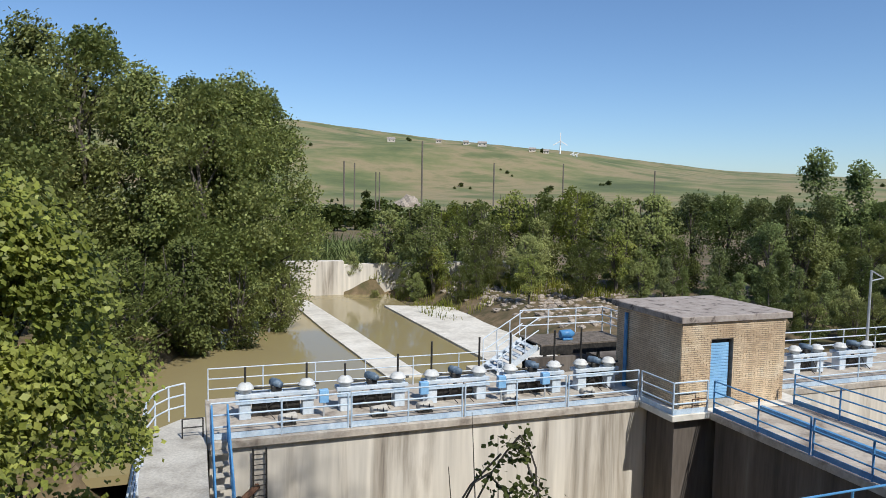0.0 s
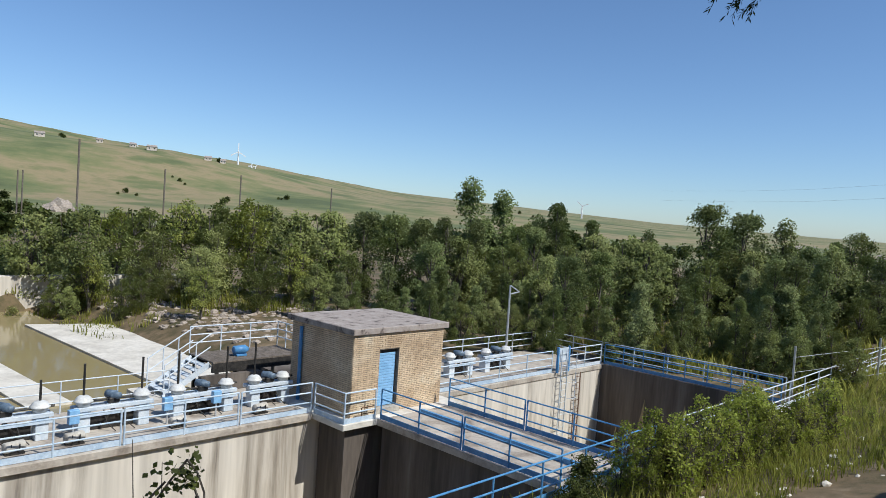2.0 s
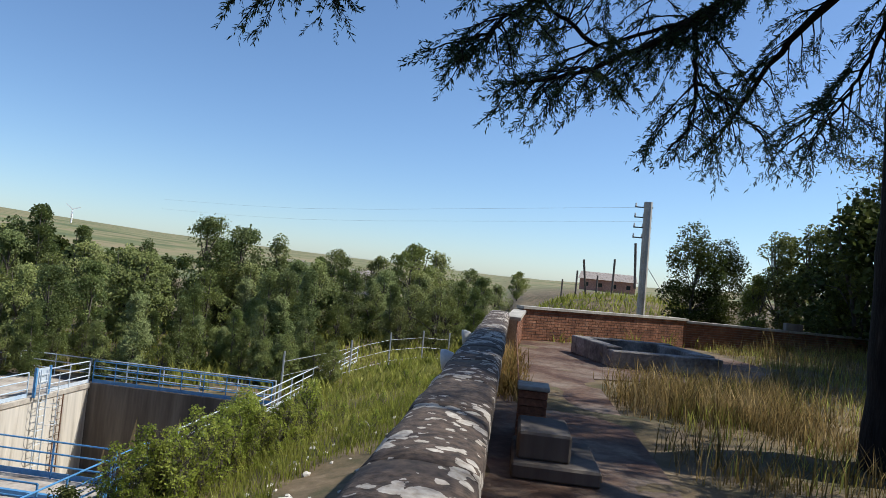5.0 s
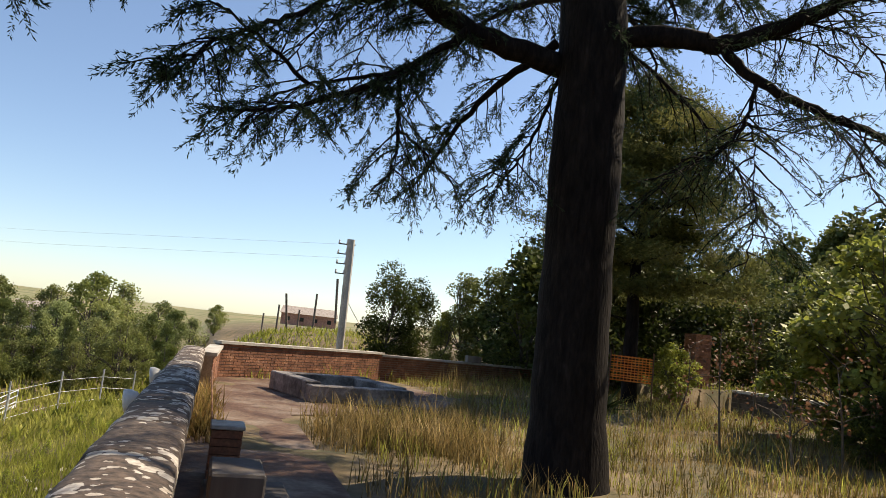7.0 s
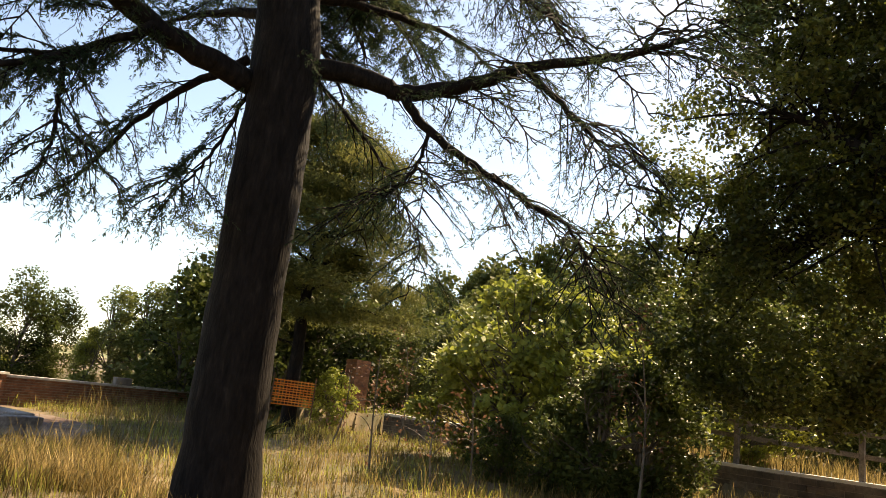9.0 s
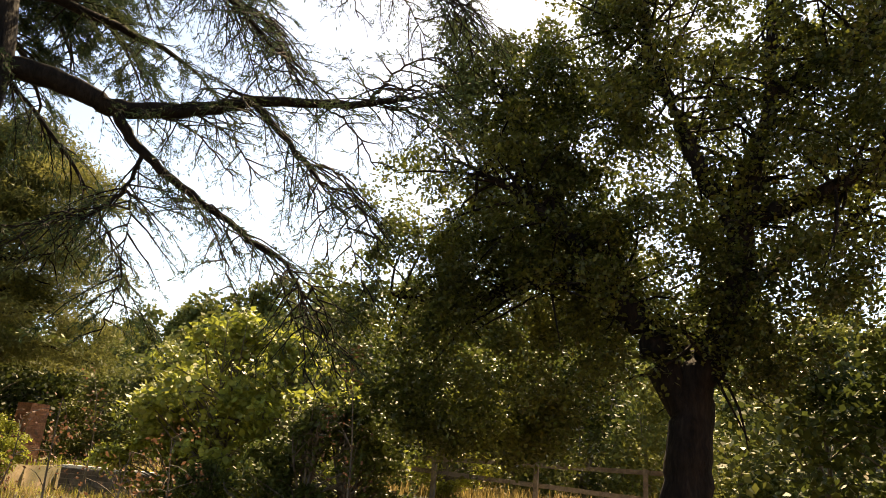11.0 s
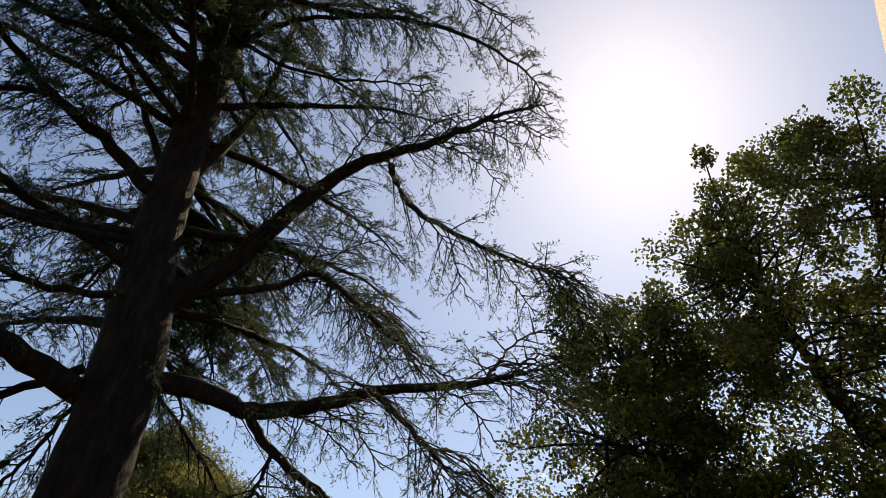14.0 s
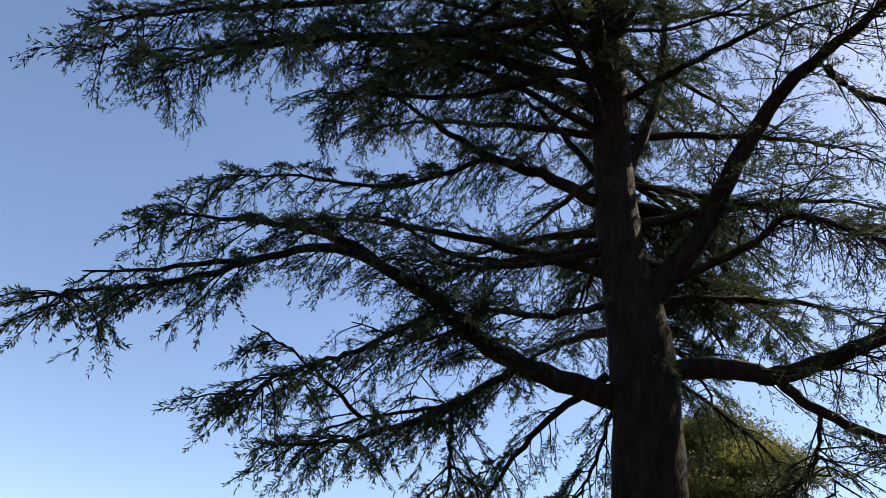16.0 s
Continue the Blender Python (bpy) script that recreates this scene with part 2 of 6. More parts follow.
def lichen_material():
    """Dark weathered stone with pale round lichen patches."""
    m = bpy.data.materials.new("lichened_stone")
    m.use_nodes = True
    n, l = m.node_tree.nodes, m.node_tree.links
    b = n["Principled BSDF"]
    geo, warp, add = n.new("ShaderNodeNewGeometry"), n.new("ShaderNodeTexNoise"), n.new("ShaderNodeVectorMath")
    warp.inputs["Scale"].default_value, warp.inputs["Detail"].default_value = 14, 4
    add.operation = "MULTIPLY_ADD"
    add.inputs[1].default_value = (0.07, 0.07, 0.07)
    l.new(geo.outputs["Position"], warp.inputs["Vector"])
    l.new(warp.outputs["Color"], add.inputs[0])
    l.new(geo.outputs["Position"], add.inputs[2])
    cells, sizes, less = n.new("ShaderNodeTexVoronoi"), n.new("ShaderNodeTexNoise"), n.new("ShaderNodeMath")
    cells.inputs["Scale"].default_value = 12
    sizes.inputs["Scale"].default_value, sizes.inputs["Detail"].default_value = 2.2, 5
    l.new(add.outputs["Vector"], cells.inputs["Vector"])
    l.new(geo.outputs["Position"], sizes.inputs["Vector"])
    scale = n.new("ShaderNodeMapRange")
    scale.inputs["From Min"].default_value, scale.inputs["From Max"].default_value, scale.inputs["To Min"].default_value, scale.inputs["To Max"].default_value = 0.36, 0.62, 0.0, 0.66
    l.new(sizes.outputs["Fac"], scale.inputs["Value"])
    less.operation = "LESS_THAN"
    l.new(cells.outputs["Distance"], less.inputs[0])
    l.new(scale.outputs["Result"], less.inputs[1])
    dark, mix, grain = n.new("ShaderNodeValToRGB"), n.new("ShaderNodeMix"), n.new("ShaderNodeTexNoise")
    grain.inputs["Scale"].default_value, grain.inputs["Detail"].default_value = 22, 8
    l.new(geo.outputs["Position"], grain.inputs["Vector"])
    dark.color_ramp.elements[0].position, dark.color_ramp.elements[0].color = 0.35, (0.035, 0.026, 0.022, 1)
    dark.color_ramp.elements[1].position, dark.color_ramp.elements[1].color = 0.7, (0.13, 0.092, 0.07, 1)
    l.new(grain.outputs["Fac"], dark.inputs["Fac"])
    pale = n.new("ShaderNodeValToRGB")
    pale.color_ramp.elements[0].position, pale.color_ramp.elements[0].color = 0.35, (0.30, 0.26, 0.22, 1)
    pale.color_ramp.elements[1].position, pale.color_ramp.elements[1].color = 0.65, (0.54, 0.50, 0.45, 1)
    l.new(grain.outputs["Fac"], pale.inputs["Fac"])
    mix.data_type = "RGBA"
    l.new(less.outputs["Value"], mix.inputs["Factor"])
    l.new(dark.outputs["Color"], mix.inputs["A"])
    l.new(pale.outputs["Color"], mix.inputs["B"])
    l.new(mix.outputs["Result"], b.inputs["Base Color"])
    b.inputs["Roughness"].default_value = 0.92
    bp = n.new("ShaderNodeBump")
    bp.inputs["Strength"].default_value, bp.inputs["Distance"].default_value = 0.8, 0.015
    l.new(grain.outputs["Fac"], bp.inputs["Height"])
    l.new(bp.outputs["Normal"], b.inputs["Normal"])
    return m


stone_cap = lichen_material()


def ground_material():
    """Bare soil, dry grass and green patches near by; large fields of stubble and pasture on the far slopes."""
    m = bpy.data.materials.new("ground")
    m.use_nodes = True
    n, l = m.node_tree.nodes, m.node_tree.links
    b = n["Principled BSDF"]
    geo = n.new("ShaderNodeNewGeometry")

    def noise_ramp(scale, stops, detail=9.0):
        tex, ramp = n.new("ShaderNodeTexNoise"), n.new("ShaderNodeValToRGB")
        tex.inputs["Scale"].default_value, tex.inputs["Detail"].default_value, tex.inputs["Roughness"].default_value = scale, detail, 0.65
        l.new(geo.outputs["Position"], tex.inputs["Vector"])
        ramp.color_ramp.elements.remove(ramp.color_ramp.elements[1])
        for k, (p, c) in enumerate(stops):
            e = ramp.color_ramp.elements[0] if k == 0 else ramp.color_ramp.elements.new(p)
            e.position, e.color = p, (*c, 1)
        l.new(tex.outputs["Fac"], ramp.inputs["Fac"])
        return ramp.outputs["Color"], tex.outputs["Fac"]

    near, fac = noise_ramp(0.8, [(0.3, (0.05, 0.055, 0.018)), (0.45, (0.10, 0.078, 0.036)), (0.58, (0.17, 0.12, 0.066)), (0.7, (0.28, 0.215, 0.13))])
    far, _ = noise_ramp(0.009, [(0.36, (0.08, 0.10, 0.036)), (0.43, (0.125, 0.145, 0.052)), (0.48, (0.18, 0.175, 0.074)), (0.54, (0.26, 0.205, 0.11)), (0.60, (0.14, 0.15, 0.058)), (0.68, (0.09, 0.11, 0.04))], 15.0)
    size, rng, mix = n.new("ShaderNodeVectorMath"), n.new("ShaderNodeMapRange"), n.new("ShaderNodeMix")
    size.operation, mix.data_type = "LENGTH", "RGBA"
    l.new(geo.outputs["Position"], size.inputs[0])
    rng.inputs["From Min"].default_value, rng.inputs["From Max"].default_value = 110, 190
    l.new(size.outputs["Value"], rng.inputs["Value"])
    l.new(rng.outputs["Result"], mix.inputs["Factor"])
    l.new(near, mix.inputs["A"])
    l.new(far, mix.inputs["B"])
    l.new(mix.outputs["Result"], b.inputs["Base Color"])
    b.inputs["Roughness"].default_value = 0.95
    bp = n.new("ShaderNodeBump")
    bp.inputs["Strength"].default_value, bp.inputs["Distance"].default_value = 0.6, 0.08
    l.new(fac, bp.inputs["Height"])
    l.new(bp.outputs["Normal"], b.inputs["Normal"])
    return m


def water_material():
    m = bpy.data.materials.new("muddy_water")
    m.use_nodes = True
    n, l = m.node_tree.nodes, m.node_tree.links
    b = n["Principled BSDF"]
    b.inputs["Base Color"].default_value = (0.30, 0.245, 0.125, 1)
    b.inputs["Roughness"].default_value = 0.07
    b.inputs["IOR"].default_value = 1.33
    geo, tex, bp = n.new("ShaderNodeNewGeometry"), n.new("ShaderNodeTexNoise"), n.new("ShaderNodeBump")
    tex.inputs["Scale"].default_value, tex.inputs["Detail"].default_value = 1.6, 4
    bp.inputs["Strength"].default_value, bp.inputs["Distance"].default_value = 0.12, 0.03
    l.new(geo.outputs["Position"], tex.inputs["Vector"])
    l.new(tex.outputs["Fac"], bp.inputs["Height"])
    l.new(bp.outputs["Normal"], b.inputs["Normal"])
    return m


ground_mat, water_mat = ground_material(), water_material()


# ---- building helpers ----
def blocks_mesh(name, rows, m=None):
    """One mesh of loose upright blocks from rows of x0 y0 z0 x1 y1 z1."""
    a = np.asarray(rows, float)
    pick = np.array([[0, 1, 2], [3, 1, 2], [3, 4, 2], [0, 4, 2], [0, 1, 5], [3, 1, 5], [3, 4, 5], [0, 4, 5]])
    v = a[:, pick].reshape(-1, 3)
    f = np.array([[0, 3, 2, 1], [4, 5, 6, 7], [0, 1, 5, 4], [1, 2, 6, 5], [2, 3, 7, 6], [3, 0, 4, 7]])
    faces = (np.arange(len(a))[:, None, None] * 8 + f[None]).reshape(-1, 4)
    me = bpy.data.meshes.new(name)
    me.from_pydata(v.tolist(), [], faces.tolist())
    if m is not None:
        me.transform(m)
    return me


def part(name, bm, mat, parent=None, label="", smooth=False):
    """Links a bmesh as one mesh object, under its thing where one is given."""
    me = bpy.data.meshes.new(name)
    bm.to_mesh(me)
    bm.free()
    return part_mesh(name, me, mat, parent, label, smooth)


def part_mesh(name, me, mat, parent=None, label="", smooth=False):
    if mat and not me.materials:
        me.materials.append(mat)
    if smooth:
        me.polygons.foreach_set("use_smooth", [True] * len(me.polygons))
    ob = new(name, me)
    ob.parent = parent
    if label:
        tagged(ob, label)
    return ob


def thing(name, at, label, category, group="", kind="", turn=0.0):
    ob = new(name)
    ob.matrix_basis = pose(*at, 0, 0, turn)
    return tagged(ob, label, category, group, kind)


def box(bm, x0, y0, z0, x1, y1, z1, bevel=0.0):
    """An upright box, with its edges taken off where bevel is given."""
    got = bmesh.ops.create_cube(bm, size=1.0, matrix=Matrix.Translation(((x0 + x1) / 2, (y0 + y1) / 2, (z0 + z1) / 2)) @ Matrix.Diagonal((abs(x1 - x0), abs(y1 - y0), abs(z1 - z0), 1)))
    if bevel:
        edges = list({e for v in got["verts"] for e in v.link_edges})
        bmesh.ops.bevel(bm, geom=edges, offset=bevel, segments=1, affect="EDGES")
    return bm


def boxes(*rows, bevel=0.0):
    bm = bmesh.new()
    for row in rows:
        box(bm, *row, bevel=bevel)
    return bm


def bar(bm, a, b, r, sides=8):
    """A round bar from a to b."""
    a, b = Vector(a), Vector(b)
    d = b - a
    m = Matrix.Translation((a + b) / 2) @ d.to_track_quat("Z", "Y").to_matrix().to_4x4()
    bmesh.ops.create_cone(bm, cap_ends=True, segments=sides, radius1=r, radius2=r, depth=d.length, matrix=m)
    return bm


def bars(r, *pairs, sides=8):
    bm = bmesh.new()
    for a, b in pairs:
        bar(bm, a, b, r, sides)
    return bm


def flat_bar(bm, a, b, w, h):
    """A flat strip on edge from a to b: w thick, h high."""
    a, b = Vector(a), Vector(b)
    d = b - a
    m = Matrix.Translation((a + b) / 2) @ d.to_track_quat("X", "Z").to_matrix().to_4x4() @ Matrix.Diagonal((d.length, w, h, 1))
    bmesh.ops.create_cube(bm, size=1.0, matrix=m)
    return bm


def prism(points, z0, z1, bm=None):
    """A solid over a plan outline, walked anticlockwise."""
    bm = bm or bmesh.new()
    low, top = [bm.verts.new((x, y, z0)) for x, y in points], [bm.verts.new((x, y, z1)) for x, y in points]
    bm.faces.new(top)
    bm.faces.new(low[::-1])
    for k in range(len(points)):
        j = (k + 1) % len(points)
        bm.faces.new((low[k], low[j], top[j], top[k]))
    return bm


def lathe(profile, sides=14, bm=None, at=(0, 0, 0)):
    """A turned body from (radius, height) pairs."""
    bm = bm or bmesh.new()
    rings = [[bm.verts.new((at[0] + r * math.cos(2 * math.pi * k / sides), at[1] + r * math.sin(2 * math.pi * k / sides), at[2] + z)) for k in range(sides)] for r, z in profile]
    for a, b in zip(rings, rings[1:]):
        for k in range(sides):
            j = (k + 1) % sides
            bm.faces.new((a[k], a[j], b[j], b[k]))
    bm.faces.new(rings[-1])
    bm.faces.new(rings[0][::-1])
    return bm


def quads_mesh(name, corners):
    """A mesh of loose quads from an array (n, 4, 3)."""
    n = len(corners)
    me = bpy.data.meshes.new(name)
    me.vertices.add(4 * n)
    me.vertices.foreach_set("co", np.ascontiguousarray(corners, np.float32).ravel())
    me.loops.add(4 * n)
    me.loops.foreach_set("vertex_index", np.arange(4 * n, dtype=np.int32))
    me.polygons.add(n)
    me.polygons.foreach_set("loop_start", np.arange(0, 4 * n, 4, dtype=np.int32))
    me.update(calc_edges=True)
    return me


def unit(v):
    return v / (np.linalg.norm(v, axis=-1, keepdims=True) + 1e-9)


def leaf_quads(rng, at, size, wide=0.55, droop=0.3, way=None, sunward=(0.05, -0.3, 0.75), spread=0.62):
    """Pointed leaves at the given places; way: where they point, else all round and a little down."""
    n = len(at)
    if way is None:  # blades turned to the light, so that they lie more flat than upright
        up = unit(rng.normal(size=(n, 3)) * spread + sunward)
        side = unit(np.cross(up, rng.normal(size=(n, 3))))
        d = np.cross(up, side) - (0, 0, droop * 0.3)
    else:
        d = unit(way)
        side = unit(np.cross(d, rng.normal(size=(n, 3))))
    s = (size * rng.uniform(0.65, 1.35, (n, 1)))
    return np.stack([at, at + d * s * 0.5 + side * s * wide * 0.5, at + d * s, at + d * s * 0.5 - side * s * wide * 0.5], 1)


def tube_arrays(path, radii, sides=7):
    """Vertices and quads of a tapering tube along a path."""
    path, radii = np.asarray(path, float), np.asarray(radii, float)
    way = unit(np.gradient(path, axis=0))
    ref = np.where(np.abs(way[:, 2:3]) > 0.9, [[1.0, 0, 0]], [[0, 0, 1.0]])
    a = unit(np.cross(way, ref))
    b = np.cross(way, a)
    ang = np.linspace(0, 2 * np.pi, sides, endpoint=False)
    ring = path[:, None] + radii[:, None, None] * (np.cos(ang)[None, :, None] * a[:, None] + np.sin(ang)[None, :, None] * b[:, None])
    k, j = np.meshgrid(np.arange(len(path) - 1), np.arange(sides), indexing="ij")
    j2 = (j + 1) % sides
    quads = np.stack([k * sides + j, k * sides + j2, (k + 1) * sides + j2, (k + 1) * sides + j], -1).reshape(-1, 4)
    return ring.reshape(-1, 3), quads


def tubes_mesh(name, tubes):
    """One mesh from a list of (path, radii, sides)."""
    verts, faces, base = [], [], 0
    for path, radii, sides in tubes:
        v, f = tube_arrays(path, radii, sides)
        verts.append(v)
        faces.append(f + base)
        base += len(v)
    v, f = np.concatenate(verts), np.concatenate(faces)
    me = bpy.data.meshes.new(name)
    me.vertices.add(len(v))
    me.vertices.foreach_set("co", v.astype(np.float32).ravel())
    me.loops.add(4 * len(f))
    me.loops.foreach_set("vertex_index", f.astype(np.int32).ravel())
    me.polygons.add(len(f))
    me.polygons.foreach_set("loop_start", np.arange(0, 4 * len(f), 4, dtype=np.int32))
    me.update(calc_edges=True)
    me.polygons.foreach_set("use_smooth", [True] * len(f))
    return me


def bend(points, n, rng=None, jitter=0.0):
    """A smooth path of n places through the given points (Catmull-Rom)."""
    p = np.asarray(points, float)
    q = np.vstack([2 * p[0] - p[1], p, 2 * p[-1] - p[-2]])
    s = np.linspace(0, len(p) - 1 - 1e-6, n)
    k = s.astype(int)
    f = (s - k)[:, None]
    out = 0.5 * (2 * q[k + 1] + (q[k + 2] - q[k]) * f + (2 * q[k] - 5 * q[k + 1] + 4 * q[k + 2] - q[k + 3]) * f**2 + (3 * q[k + 1] - q[k] - 3 * q[k + 2] + q[k + 3]) * f**3)
    if rng is not None and jitter:
        out[1:] += rng.normal(size=(n - 1, 3)) * jitter
    return out


# ---- ground, water and distance ----
DECK = -5.34        # level of the walkways over the gates
WATER = -6.6
SKYLINE = [(-60, 6.4), (0, 5.7), (7, 5.5), (18, 4.3), (29, 3.4), (41, 2.05), (62, 0.95), (73, 0.62), (92, 0.25), (104, 0.6), (116, 1.4), (200, 1.4), (300, 6.4)]
WOODED = [(95, 0.0), (104, 0.0), (116, 1.0), (130, 5.2), (143, 9.5), (165, 11.0), (200, 9.0), (235, 0.0)]


def smooth(v, a, b):
    s = np.clip((v - a) / (b - a), 0, 1)
    return s * s * (3 - 2 * s)


def ground_height(x, y):
    r, az = np.hypot(x, y), np.degrees(np.arctan2(x, y))
    az = np.where(az < -60, az + 360, az)
    # terrace side, then the bank down to the works
    behind = -14.5 - (17 - x) * 0.155 - y
    upper = 0.42 * smooth(-y, 5, 14) + 0.6 * (behind > 0) - 1.2 * smooth(x, 27, 45) * smooth(y, -8, 0)
    bank = -2.9 - 2.5 * np.clip((y - 0.4) / 8.6, 0, 1)
    z = np.where(y > 0.3, bank, upper)
    z = np.where((y > 0.3) & (x > 40), np.minimum(bank, -2.9 - 2.5 * smooth(x, 20, 60)), z)
    # downstream pool and the settling basin
    pool = (y > 10.6) & (y < 20.6) & (x < 32.4)
    z = np.where(pool, -11.0, z)
    z = np.where((y > 0.3) & (y <= 10.6) & (x < 8), np.minimum(bank, -2.9 - 0.75 * (y - 0.4)), z)
    # river above the gates
    left_bank = -1.5 + 2.6 * smooth(y, 30, 38) + 5.5 * smooth(y, 42, 56)
    river = (y >= 20.6) & (x > left_bank) & (x < 14.4) & (y < 55)
    z = np.where(river, -8.5, z)
    z = np.where((y >= 20.6) & (x <= left_bank), np.maximum(-8.5, -5.7 - 2.8 * smooth(x, left_bank - 2.5, left_bank)), z)
    z = np.where((y >= 20.6) & (x >= 14.4) & (y < 56), -6.75 + 1.25 * smooth(x, 16.2, 20), z)
    z = np.where((y >= 20.6) & (y < 56) & (x >= 20), -5.5, z)
    # rolling relief far out
    hill = r * np.tan(np.radians(np.interp(az, *zip(*SKYLINE)))) * smooth(r, 150, 760) ** 1.15
    rough = 9 * np.sin(x / 97 + 1.3 * np.sin(y / 151)) * np.sin(y / 83 + 0.7) * smooth(r, 220, 600) * smooth(np.interp(az, *zip(*SKYLINE)), 0.6, 4)
    wood = np.minimum(r, 120) * np.tan(np.radians(np.interp(az, *zip(*WOODED)))) * smooth(r, 38, 115)
    return z + np.where(r > 140, hill + rough, 0) + wood


def make_ground():
    radii = np.concatenate([[0.0], np.geomspace(0.6, 60, 170), np.geomspace(61.5, 4200, 90)])
    turns = np.radians(np.arange(0, 360, 1.0))
    rr, aa = np.meshgrid(radii, turns, indexing="ij")
    x, y = rr * np.sin(aa), rr * np.cos(aa)
    z = ground_height(x, y)
    small = np.array([noise.noise(Vector((a * 0.9, b * 0.9, 0))) for a, b in zip(x.ravel(), y.ravel())]).reshape(x.shape)
    z = z + small * 0.1 * (rr > 2)
    n, m = len(radii), len(turns)
    k, j = np.meshgrid(np.arange(n - 1), np.arange(m), indexing="ij")
    j2 = (j + 1) % m
    faces = np.stack([k * m + j, (k + 1) * m + j, (k + 1) * m + j2, k * m + j2], -1).reshape(-1, 4)[:, ::-1]
    me = bpy.data.meshes.new("ground")
    me.from_pydata(np.stack([x, y, z], -1).reshape(-1, 3).tolist(), [], faces.tolist())
    tagged(part_mesh("ground", me, ground_mat, smooth=True), "dry grassy ground falling to the river and rising to hills", "ground", kind="structure")


make_ground()


def setting(name, bm, mat, label, category, smooth_faces=False):
    return tagged(part(name, bm, mat, smooth=smooth_faces), label, category, kind="structure")


setting("water", boxes((-60, 21.6, WATER - 0.3, 14.6, 58, WATER)), water_mat, "still muddy olive-brown river water above the gates", "water")
setting("water_pool", boxes((-20, 10.8, -9.9, 32.3, 20.0, -9.6)), water_mat, "shaded muddy water in the basin below", "water")

# ---- the gate works: walls and walkways ----
setting("wall_gates", boxes((0.35, 20.12, -11.5, 32.2, 24.2, DECK - 0.24), bevel=0.02), concrete_wall, "tall stained concrete wall with dark vertical streaks", "wall")
setting("walkway_gates", boxes((0.3, 19.97, DECK - 0.235, 14.25, 24.25, DECK), (20.0, 19.7, DECK - 0.235, 32.25, 24.25, DECK), bevel=0.02), deck_concrete, "dirty pale concrete walkway slab over the gates", "walkway")
setting("wall_basin_side", boxes((20.0, 19.75, -11.5, 32.2, 20.1, DECK - 0.24)), concrete_wall, "streaked concrete wall of the settling basin", "wall")
setting("wall_basin_end", boxes((32.25, 10.2, -11.5, 33.3, 24.2, DECK), bevel=0.02), concrete_dark, "dark streaked end wall of the basin", "wall")
setting("wall_basin_south", boxes((8.6, 10.15, -11.5, 20.6, 10.65, DECK), (20.6, 10.15, -11.5, 32.2, 10.65, DECK - 0.05), bevel=0.02), concrete, "low concrete retaining wall along the bank", "wall")
setting("wall_access", prism([(15.95, 10.7), (19.1, 10.7), (19.1, 18.2), (15.95, 18.2)], -11.5, DECK - 0.21), concrete_dark, "dark concrete wall below the access walkway", "wall")
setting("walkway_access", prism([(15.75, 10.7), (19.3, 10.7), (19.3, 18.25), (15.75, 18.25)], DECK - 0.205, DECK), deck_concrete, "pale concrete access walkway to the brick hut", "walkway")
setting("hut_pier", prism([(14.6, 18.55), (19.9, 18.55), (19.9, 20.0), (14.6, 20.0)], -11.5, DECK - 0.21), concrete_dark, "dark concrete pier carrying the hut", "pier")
setting("hut_slab", boxes((14.3, 18.26, DECK - 0.2, 20.0, 23.6, DECK + 0.012), bevel=0.02), light_concrete, "pale concrete slab under the brick hut", "slab")
setting("platform_left", prism([(-1.3, 13), (0.28, 13), (0.28, 22.4), (-0.4, 22.4), (-1.1, 21.6), (-1.35, 20.4)], -11.5, DECK - 0.02), concrete, "cracked concrete platform beside the gates", "platform")
setting("river_divider", prism([(8.0, 29.6), (9.6, 29.6), (8.9, 40), (7.9, 52.4), (6.6, 52.4), (7.2, 40)], -9, WATER + 0.1), light_concrete, "pale concrete dividing wall in the river", "wall")
setting("bank_apron", prism([(13.5, 30.5), (19.5, 29), (17.5, 47), (12.8, 48.5)], -9, WATER + 0.12), light_concrete, "pale concrete apron at the river edge", "apron")
setting("wall_far_bank", boxes((5.2, 55, -9, 11.2, 55.8, -3.9), (11.2, 55.2, -9, 30, 56, -4.2), bevel=0.03), concrete_wall, "stained concrete wall across the river", "wall")

# ---- the brick hut ----
HUT = (14.95, 18.78, 19.25, 22.5)


